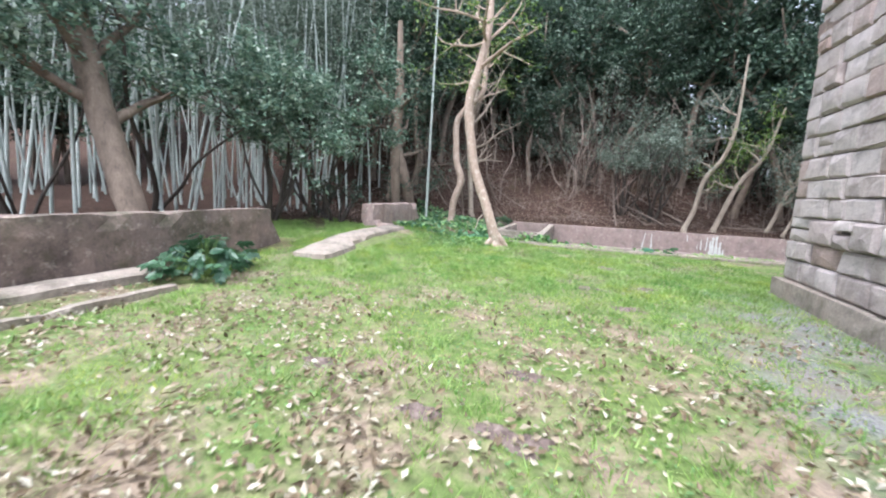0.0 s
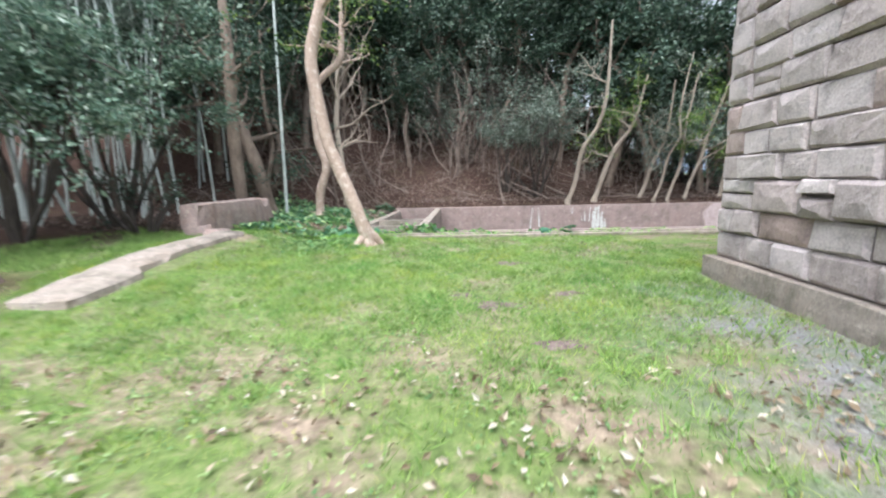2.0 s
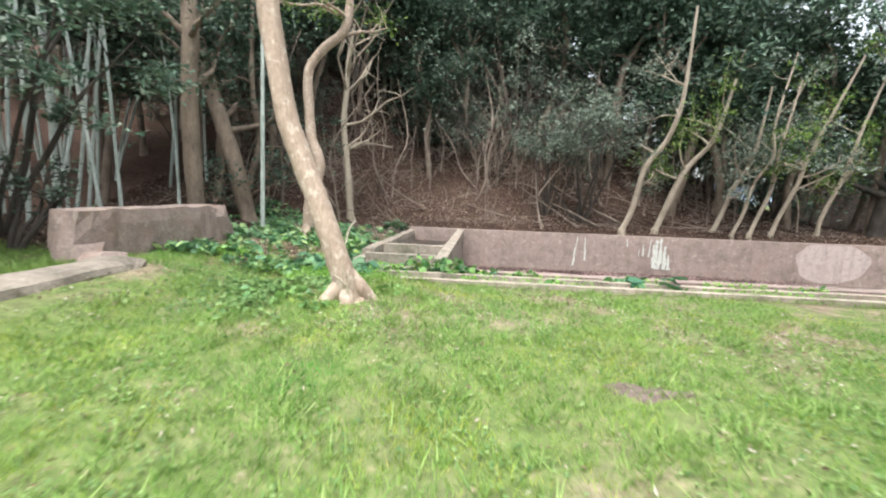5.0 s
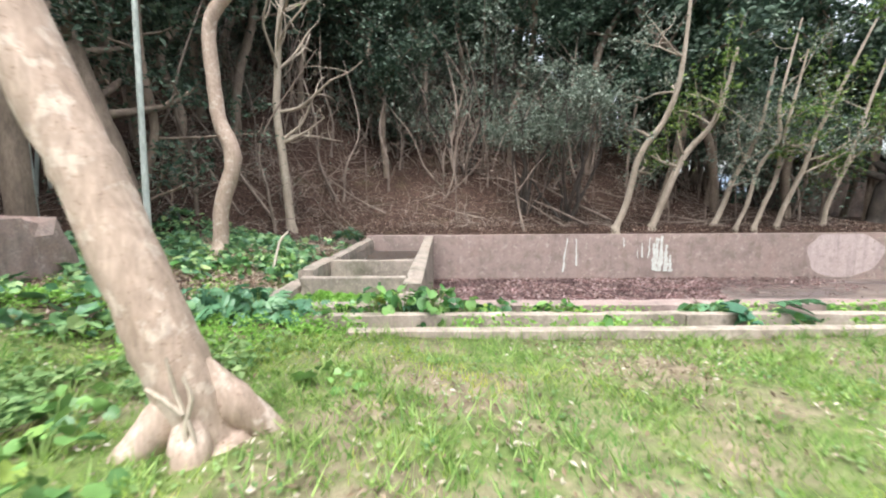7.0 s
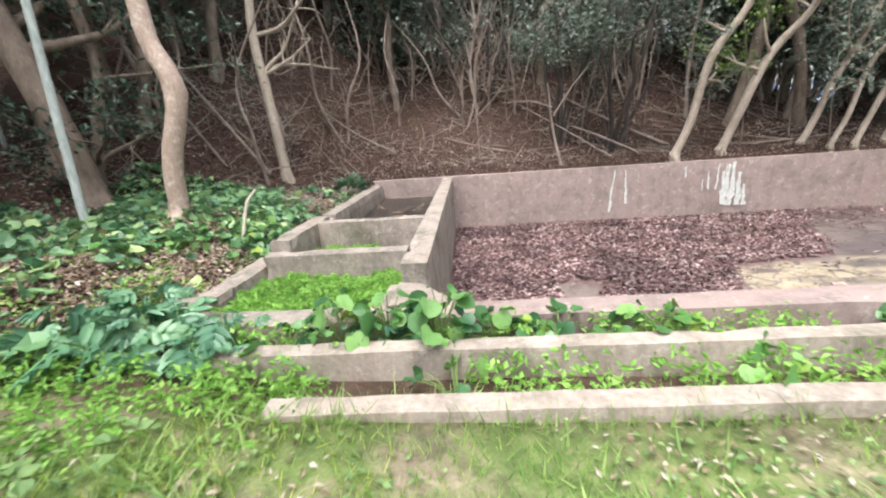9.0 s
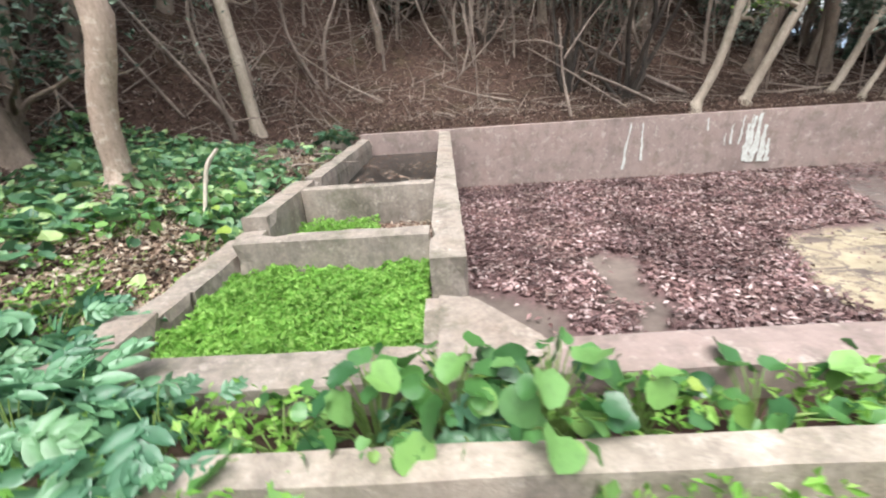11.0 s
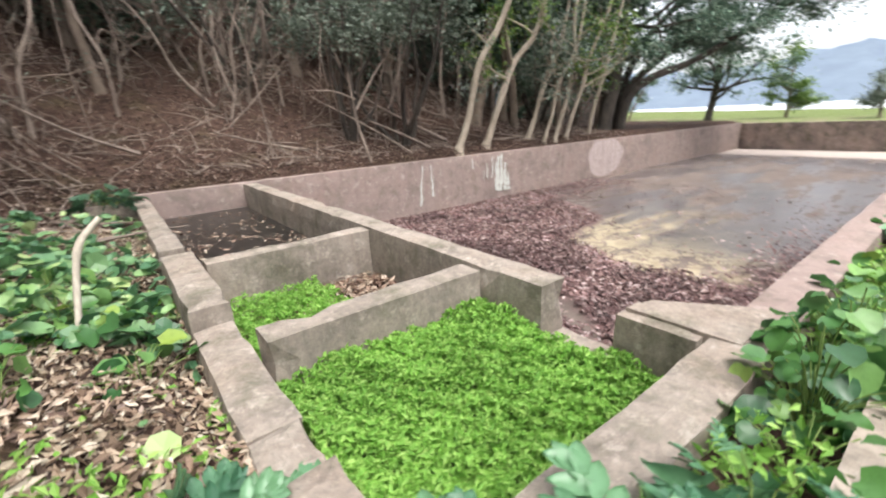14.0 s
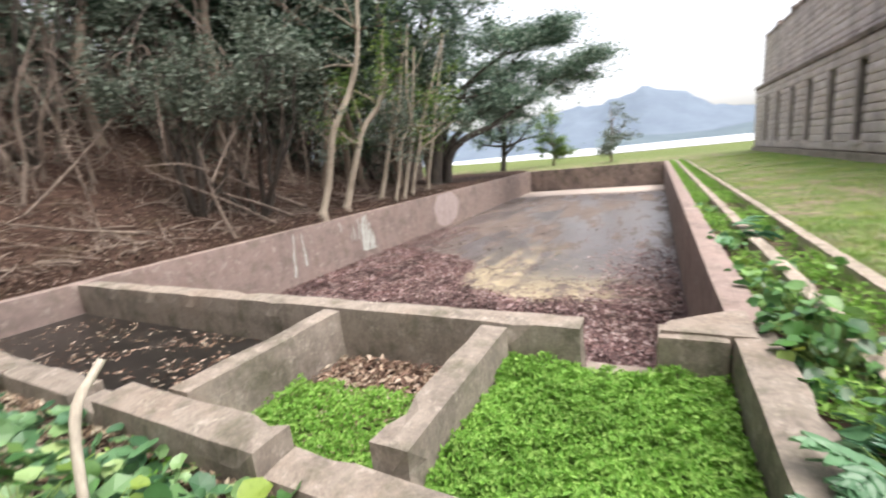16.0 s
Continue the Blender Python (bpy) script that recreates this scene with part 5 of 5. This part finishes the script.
make_lawn()


def soil_mound(x, y, r, label):
    rng = np.random.default_rng(int(abs(x * 100 + y * 10)))
    v = [(x, y, base(x, y) + 0.035)]
    for k, s in ((1, 0.5), (2, 1.0)):
        for a in np.linspace(0, 2 * np.pi, 15)[:-1]:
            q = r * s * (1 + 0.3 * math.sin(3 * a + x) + 0.2 * rng.normal())
            px, py = x + 1.5 * q * math.cos(a), y + 0.8 * q * math.sin(a)
            v.append((px, py, base(px, py) + (0.02 + 0.012 * rng.normal() if k == 1 else -0.01)))
    f = [(0, 1 + i, 1 + (i + 1) % 14) for i in range(14)]
    for i in range(14):
        f += [(1 + i, 15 + i, 15 + (i + 1) % 14), (1 + i, 15 + (i + 1) % 14, 1 + (i + 1) % 14)]
    tagged(part("soil_mound", mesh_np("soil_mound", v, f, M_SOIL, True)), label, "soil", "bare soil patches")


for x, y, r in ((-0.31, 3.6, 0.13), (-0.22, 2.66, 0.2), (0.26, 7.5, 0.22), (1.2, 8.0, 0.16), (-0.12, 7.9, 0.12), (0.67, 9.8, 0.2), (-0.9, 2.7, 0.12), (0.73, 6.3, 0.16), (-2.0, 3.15, 0.14)):
    soil_mound(x, y, r, "small patch of dug-up dark soil on the lawn")


def make_woodland_litter():
    n = 90000
    x = RNG.uniform(-13, 15, n)
    y = 24.35 + 13 * RNG.random(n) ** 1.5
    w = RNG.random(n) < 0.35
    x = np.where(w, RNG.uniform(-13, -3.7, n), x)
    y = np.where(w, RNG.uniform(12.5, 25, n), y)
    ok = ~((x > -3.65) & (y < 24.32)) & ~((x > -7.4) & (y < 13.6))
    v, f = leaves(on_ground(x[ok], y[ok], 0.02 + 0.03 * RNG.random(int(ok.sum()))), 0.085, 0.4, 0.55)
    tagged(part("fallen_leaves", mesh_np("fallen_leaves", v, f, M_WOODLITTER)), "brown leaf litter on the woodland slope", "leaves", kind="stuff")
    n = 24000
    x, y = RNG.uniform(-7.0, -3.6, n), RNG.uniform(14.3, 21.5, n)
    ok = wave(x, y, 1.4) + RNG.normal(0, 0.5, n) > -0.7
    v, f = leaves(on_ground(x[ok], y[ok], 0.02 + 0.05 * RNG.random(int(ok.sum()))), 0.075, 0.42, 0.5)
    tagged(part("fallen_leaves", mesh_np("fallen_leaves", v, f, M_PALELITTER)), "pale curled dry leaves beside the basins", "leaves", kind="stuff")
    pieces = []
    for k in range(1500):
        x, y = RNG.uniform(-12, 14), 24.6 + 9 * RNG.random() ** 1.4
        if k % 4 == 0:
            x, y = RNG.uniform(-12, -4.2), RNG.uniform(19.5, 27)
        a, ln = RNG.uniform(0, np.pi), 0.2 + 1.5 * RNG.random() ** 2
        z = base(x, y) + 0.05
        e = (x + ln * math.cos(a), y + ln * math.sin(a))
        pieces.append(tube([(x, y, z), ((x + e[0]) / 2 + RNG.normal(0, 0.05), (y + e[1]) / 2, z + 0.06 + (base(*e) - z) / 2), (*e, base(*e) + 0.07)], list(np.array([1.0, 0.75, 0.35]) * RNG.uniform(0.007, 0.022)), 4, 0, 2))
    tagged(part("fallen_twigs", mesh_np("fallen_twigs", *join_np(pieces), M_TWIG)), "fallen twigs lying on the leaf litter", "twigs", kind="stuff")


make_woodland_litter()

for a, b, r in (((1.85, 24.45, 0.1), (1.5, 24.6, 2.4), 0.045), ((1.65, 24.6, 1.5), (2.95, 24.7, 3.1), 0.03), ((1.6, 24.55, 1.75), (0.2, 24.6, 1.95), 0.022), ((5.2, 25.3, 0.45), (2.2, 26.0, 2.1), 0.06), ((3.4, 24.7, 0.2), (0.9, 25.8, 1.9), 0.03), ((9.2, 25.0, 0.3), (6.6, 25.6, 0.75), 0.03), ((6.4, 24.6, 0.15), (7.2, 25.0, 0.25), 0.03), ((3.0, 25.2, 1.5), (4.6, 25.6, 4.2), 0.03), ((-7.0, 22.8, 0.4), (-9.6, 22.6, 4.6), 0.04), ((-6.3, 23.2, 0.5), (-9.0, 23.4, 4.2), 0.05), ((-8.0, 21.5, 0.4), (-9.8, 21.3, 3.0), 0.03), ((-3.2, 26.0, 0.7), (-5.6, 26.4, 2.2), 0.04), ((0.6, 25.6, 0.5), (-1.6, 26.0, 1.1), 0.035), ((-1.0, 27.0, 1.2), (0.9, 26.6, 3.2), 0.03), ((4.2, 24.9, 0.3), (2.3, 25.2, 1.2), 0.05), ((7.6, 25.0, 0.35), (10.6, 24.9, 0.6), 0.03), ((3.9, 25.6, 0.6), (3.1, 25.2, 2.8), 0.025)):
    mid = (np.array(a) + np.array(b)) / 2 + RNG.normal(0, 0.08, 3)
    tagged(part("fallen_branch", mesh_np("fallen_branch", *tube([a, mid, b], [r, r * 0.8, r * 0.4], 7, 0.08), M_TWIG, True)), "dead pale branch leaning on the slope", "branch", "dead branches")


rng = np.random.default_rng(130)
for k in range(60):
    x, y = rng.uniform(-10, 11), rng.uniform(24.9, 30)
    a, ln, h = rng.uniform(0, 2 * np.pi), rng.uniform(0.8, 2.4), rng.uniform(1.2, 4.2)
    p = np.array([(x, y, base(x, y) - 0.05), (x + 0.15 * ln * math.cos(a), y + 0.15 * ln * math.sin(a), base(x, y) + 0.55 * h), (x + 0.55 * ln * math.cos(a), y + 0.55 * ln * math.sin(a), base(x, y) + h), (x + ln * math.cos(a), y + ln * math.sin(a), base(x, y) + h * rng.uniform(0.5, 1.15))])
    p[1:] += rng.normal(0, 0.12, (3, 3))
    r = rng.uniform(0.012, 0.03)
    pieces = [tube(p, [r, r * 0.8, r * 0.6, r * 0.25], 5, 0.05)]
    for q in range(3):
        tp, tr = limb(p[rng.integers(1, 4)], rng.normal(size=3), rng.uniform(0.4, 1.1), r * 0.45, 0.03, rng, 4, 0.35)
        pieces.append(tube(tp, tr, 4, 0, 2))
    tagged(part("bare_branch", mesh_np("bare_branch", *join_np(pieces), M_TWIG, True)), "bare arching branch growing from the slope", "branch", "bare arching branches")


# ---- leafy plants ----
def round_leaf():
    """A cupped heart-shaped leaf, 1 long, with its stalk end at the origin, lying along +x."""
    a = np.linspace(0, 2 * np.pi, 13)[:-1]
    r = 0.5 * (1 - 0.35 * np.exp(-((a - np.pi) / 0.35) ** 2))
    x, y = 0.42 + r * np.cos(a), 0.98 * r * np.sin(a)
    v = np.stack([x, y, -0.35 * (x - 0.3) ** 2 + 0.5 * np.abs(y) - 0.4 * y * y + 0.04 * np.sin(5 * a)], -1)
    v = np.vstack([v, [[0.3, 0, -0.03]]])
    return v, np.array([(i, (i + 1) % 12, 12) for i in range(12)])


def lobed_leaf():
    """A large leaf of paired pointed lobes, 1 long."""
    v, f = [], []

    def lobe(p, a, ln, w):
        d, s = np.array([math.cos(a), math.sin(a), 0]), np.array([-math.sin(a), math.cos(a), 0])
        k = len(v)
        for t, h in ((0, 0.55), (0.25, 0.95), (0.5, 1.0), (0.8, 0.55), (1, 0)):
            q = p + d * ln * t + np.array([0, 0, -0.5 * (ln * t) ** 2])
            v.extend([q + s * w * h / 2 + [0, 0, 0.1 * w], q - [0, 0, 0.15 * w], q - s * w * h / 2 + [0, 0, 0.1 * w]])
        for i in range(4):
            b = k + 3 * i
            f.extend([(b, b + 1, b + 4, b + 3), (b + 1, b + 2, b + 5, b + 4)])

    for i in range(3):
        x = 0.16 + 0.24 * i
        for sgn in (-1, 1):
            lobe(np.array([x + 0.03 * sgn, 0, 0]), sgn * (1.05 - 0.2 * i + 0.07 * sgn), 0.5 - 0.06 * i - 0.04 * sgn, 0.24)
    lobe(np.array([0.55, 0, 0]), 0.06, 0.5, 0.27)
    lobe(np.array([0.0, 0, 0]), 0, 0.8, 0.16)
    return np.array(v), np.array(f)


def plant_leaf_material(name, a, b, rough, tip=1.15):
    m = Mat(name, rough, 0.5)
    c = m.ramp(m.random(), (0.0, a), (0.7, b), (0.92, b), (1.0, (b[0] * tip, b[1] * (1 + 0.28 * (tip - 1)), b[2])))
    c = m.mix(m.mul(m.steps(m.noise(25, 4), 0.5, 0.7), 0.4), c, m.mix(0.5, c, (0.02, 0.05, 0.01)))
    m.color(c)
    m.bump(m.noise(40, 3), 0.3, 0.006)
    t = m.n.new("ShaderNodeBsdfTranslucent")
    m.link(c, t.inputs["Color"])
    x = m.n.new("ShaderNodeMixShader")
    x.inputs["Fac"].default_value = 0.25
    m.link(m.b.outputs["BSDF"], x.inputs[1])
    m.link(t.outputs["BSDF"], x.inputs[2])
    m.link(x.outputs["Shader"], m.n["Material Output"].inputs["Surface"])
    return m.m


M_ROUND = plant_leaf_material("glossy_round_leaves", (0.035, 0.105, 0.04), (0.105, 0.25, 0.065), 0.27, 3.2)
M_LOBED = plant_leaf_material("glossy_lobed_leaves", (0.06, 0.165, 0.09), (0.145, 0.3, 0.15), 0.27)
M_STALK = Mat("green_stalks", 0.6)
M_STALK = M_STALK.color(M_STALK.ramp(M_STALK.noise(20), (0.3, (0.1, 0.18, 0.04)), (0.7, (0.2, 0.28, 0.08)))).m
ROUND = mesh_np("leaf", *round_leaf(), M_ROUND, True)
LIGHTROUND = mesh_np("leaf", *round_leaf(), plant_leaf_material("light_round_leaves", (0.09, 0.21, 0.07), (0.2, 0.37, 0.1), 0.4, 1.6), True)
LOBED = mesh_np("leaf", *lobed_leaf(), M_LOBED, True)
DARKLOBED = mesh_np("leaf", *lobed_leaf(), plant_leaf_material("dark_bush_leaves", (0.03, 0.085, 0.045), (0.075, 0.16, 0.08), 0.35), True)


def leafy_plant(x, y, z, n, r, size, tall, me, label, seed, group, name="leafy_plant"):
    rng = np.random.default_rng(seed)
    t = thing(name, label, "plant", group, pose(x, y, z))
    stalks = []
    for k in range(n):
        a = rng.uniform(0, 2 * np.pi)
        d = r * math.sqrt(rng.random())
        h = tall * (1.1 - 0.6 * d / r) * rng.uniform(0.5, 1.1)
        p = np.array([d * math.cos(a), d * math.sin(a), h])
        s = size * rng.choice([0.45, 0.7, 0.95, 1.0, 1.35]) * rng.uniform(0.85, 1.15)
        stalks.append(tube([(p[0] * 0.15, p[1] * 0.15, -0.05), (p[0] * 0.5, p[1] * 0.5, h * 0.65), tuple(p)], [0.005, 0.004, 0.003], 4, 0, 2))
        part("leaf", me[rng.integers(len(me))], t, "", Matrix.Translation(p) @ Euler((rng.normal(0, 0.55), rng.uniform(-0.3, 1.05), a + rng.normal(0, 0.6))).to_matrix().to_4x4() @ Matrix.Scale(s, 4))
    part("stalk_tuft", mesh_np("stalk_tuft", *join_np(stalks), M_STALK, True), t)
    return t


for k, (x, y) in enumerate(((-1.75, 14.25), (-1.45, 14.3), (-1.1, 14.25), (-0.75, 14.28), (-0.35, 14.25), (0.25, 14.28), (1.9, 14.28), (-2.1, 14.2), (3.4, 14.25), (-1.0, 13.75), (0.6, 13.74), (2.6, 13.75), (5.2, 14.27))):
    leafy_plant(x, y, -0.14, (40 if k < 3 else 24) if k < 8 else 12, 0.24, 0.105, (0.42 if k < 3 else 0.25) if k < 8 else 0.2, (ROUND, ROUND, ROUND, LIGHTROUND), "clump of glossy round-leaved plants in the gutter", 200 + k, "gutter plants")
for k, (x, y, s) in enumerate(((-3.35, 14.2, 1.0), (-3.0, 14.15, 0.9), (-2.55, 14.2, 0.85), (-3.85, 14.75, 1.0), (-3.75, 14.35, 1.0), (-3.8, 14.98, 1.0), (-3.95, 15.3, 0.9), (-2.95, 14.34, 0.75), (-3.35, 14.5, 0.9), (-1.55, 14.36, 0.75))):
    leafy_plant(x, y, base(x, y) - 0.02, 20, 0.28 * s, 0.27 * s, 0.36 * s, (LOBED,), "glossy dark plant with large feathered leaves", 230 + k, "feather-leaved plants")
leafy_plant(2.3, 14.27, -0.14, 7, 0.22, 0.4, 0.4, (LOBED,), "wilting grey-green fronds hanging over the kerb", 249, "")
leafy_plant(-3.95, 23.0, -0.1, 46, 0.35, 0.22, 0.5, (DARKLOBED,), "dark leafy bush at the corner of a basin", 252, "", "bush")
leafy_plant(-5.45, 5.2, 0.02, 70, 0.62, 0.26, 0.62, (DARKLOBED,), "bushy dark green leafy shrub against the wall", 250, "", "bush")
leafy_plant(-5.75, 5.6, 0.02, 46, 0.5, 0.26, 0.55, (DARKLOBED,), "bushy dark green leafy shrub against the wall", 251, "", "bush")


def make_ivy():
    n = 11000
    x, y = RNG.uniform(-8.3, -3.66, n), RNG.uniform(13.2, 23.0, n)
    ok = (wave(x, y, 0.9) + 0.6 * wave(x, y, 2.7) + 0.5 * wave(x, y, 5.5) + RNG.normal(0, 0.2, n) > 0.12 - 0.35 * sstep(-4.4, -5.2, x)) & (y < 23 - 0.5 * np.abs(x + 5)) & ~((x < -6.5) & (y < 16.6))
    near = (x > -4.6) & (y < 16.8) & (y > 14.9)
    ok &= ~near | (RNG.random(n) < 0.35)
    h = 0.05 + 0.22 * RNG.random(n) * (0.6 + 0.4 * wave(x, y, 2))
    c = on_ground(x, y) + np.stack([0 * x, 0 * x, h], -1)
    big = RNG.random(n) < 0.3
    v, f = join_np([round_leaves(c[ok & big], 0.17, 0.45), round_leaves(c[ok & ~big] - [0, 0, 0.03], 0.095, 0.4)])
    tagged(part("ivy", mesh_np("ivy", v, f, M_IVY)), "glossy dark green ground ivy under the trees", "plants", kind="stuff")
    n = 2600
    x = RNG.uniform(-3.6, 0.5, n)
    y = 11.6 + 2.1 * RNG.random(n)
    x2, y2 = RNG.normal(-3.1, 0.5, n), RNG.normal(12.0, 0.6, n)
    x, y = np.concatenate([x[: n // 3] - 1.2, x2]), np.concatenate([y[: n // 3] + 0.3, y2])
    ok = (wave(x, y, 1.7) > -0.2) & (y < 13.4) & (x < -2.3)
    v, f = leaves(on_ground(x[ok], y[ok], 0.03 + 0.06 * RNG.random(int(ok.sum()))), 0.065, 0.8, 0.6)
    tagged(part("ground_cover", mesh_np("ground_cover", v, f, M_CLOVER)), "low leafy weeds round the foot of the tree", "plants", kind="stuff")
    n = 12000
    x, y = RNG.uniform(-6.2, -1.7, n), RNG.uniform(12.6, 14.44, n)
    ok = (wave(x, y, 1.3) + 0.5 * wave(x, y, 4) + RNG.normal(0, 0.4, n) > 1.0 - 1.3 * sstep(12.6, 13.8, y)) & ~((x > -2.6) & (y > 13.95))
    v, f = leaves(on_ground(x[ok], y[ok], 0.01 + 0.1 * RNG.random(int(ok.sum())) ** 1.5), 0.05, 0.5, 0.4)
    tagged(part("green_weeds", mesh_np("green_weeds", v, f, M_HERB)), "low bright weeds between the lawn and the basins", "plants", kind="stuff")
    n = 16000
    x, y = RNG.uniform(-6.4, -3.62, n), RNG.uniform(13.9, 18.5, n)
    ok = wave(x, y, 2.2) + 0.7 * wave(x, y, 5) + RNG.normal(0, 0.35, n) > 0.25 + 0.3 * sstep(15.5, 18, y)
    v, f = leaves(on_ground(x[ok], y[ok], 0.02 + 0.09 * RNG.random(int(ok.sum())) ** 1.5), 0.055, 0.45, 0.45)
    tagged(part("green_weeds", mesh_np("green_weeds", v, f, M_HERB)), "small bright weeds coming up through dry leaves", "plants", kind="stuff")
    n = 9000
    x, y = RNG.uniform(-8.2, -5.9, n), RNG.uniform(8.7, 12.7, n)
    ok = wave(x, y, 1.5) + 0.5 * wave(x, y, 4) + RNG.normal(0, 0.3, n) > -0.2
    v, f = blades(on_ground(x[ok], y[ok]), 0.09, 0.016, 0.7)
    tagged(part("grass", mesh_np("grass", v, f, M_TUFT)), "rough grass behind the broken slab", "grass", kind="stuff")
    n = 9000
    x, y = RNG.uniform(-2.2, 28, n), 13.475 + RNG.choice([-0.085, 0.085], n) + RNG.normal(0, 0.018, n)
    ok = wave(x, y, 2.2) + RNG.normal(0, 0.4, n) > 0.0
    c = np.stack([x[ok], y[ok], np.where(y[ok] < 13.47, height(x[ok], y[ok]), -0.08)], -1)
    v, f = blades(c, 0.11, 0.012, 0.6)
    tagged(part("grass", mesh_np("grass", v, f, M_TUFT)), "grass growing over the edges of the kerb", "grass", kind="stuff")
    n = 26000
    x, y = RNG.uniform(-2.5, 28, n), np.where(RNG.random(n) < 0.5, RNG.uniform(13.57, 13.95, n), RNG.uniform(14.13, 14.44, n))
    ok = wave(x, y * 0.3, 1.4) + 0.6 * wave(x, y, 4) > -0.1
    v, f = leaves(on_ground(x[ok], y[ok], 0.02 + 0.2 * RNG.random(int(ok.sum())) ** 1.4), 0.055, 0.5, 0.35)
    tagged(part("gutter_weeds", mesh_np("gutter_weeds", v, f, M_HERB)), "bright green weeds growing in the gutter", "plants", kind="stuff")


make_ivy()
for k, (x, y, n) in enumerate(((-4.2, 17.6, 26), (-4.35, 17.95, 20), (-4.55, 16.9, 16), (-4.9, 17.4, 18), (-4.4, 18.5, 16), (-5.1, 16.5, 14), (-3.95, 16.9, 12))):
    leafy_plant(x, y, base(x, y) - 0.02, n, 0.28, 0.13, 0.3, (ROUND, LIGHTROUND), "patch of glossy round-leaved ground plants", 290 + k, "round-leaved ground plants")
for k, (x, y) in enumerate(((-2.75, 11.45), (-2.95, 11.75), (-2.6, 12.2), (-3.2, 12.1), (-2.5, 11.2), (-1.75, 12.3), (-3.3, 11.5))):
    leafy_plant(x, y, base(x, y) - 0.02, 14, 0.2, 0.11, 0.16, (LIGHTROUND,), "low round-leaved weed at the foot of the tree", 270 + k, "weeds by the tree")
tagged(part("dead_stem", mesh_np("dead_stem", *tube([(-4.24, 17.6, -0.2), (-4.17, 17.68, 0.2), (-4.1, 17.72, 0.45), (-3.95, 17.73, 0.62)], [0.022, 0.022, 0.025, 0.02], 7, 0.08), bark("bleached_dead_wood", (0.46, 0.4, 0.32), (0.66, 0.6, 0.5)), True)), "pale dead stem standing in the ivy", "stem")


def make_hut():
    h = thing("hut", "ruined grey concrete hut among the trees", "hut")
    block("wall", (17.2, 30.5, -0.5), (22.5, 30.8, 3.1), M_OLDWALL, h, step=0.5)
    block("wall", (17.2, 30.803, -0.5), (17.5, 34.5, 3.1), M_OLDWALL, h, step=0.5)
    block("wall", (22.2, 30.803, -0.5), (22.5, 34.5, 3.1), M_OLDWALL, h, step=0.5)
    block("wall", (15.6, 30.2, -0.5), (17.19, 30.55, 2.4), M_TOP, h, step=0.4)
    block("roof", (17.0, 30.3, 3.103), (22.7, 34.7, 3.3), M_OLDWALL, h, step=0.6)


make_hut()
make_west_stones()
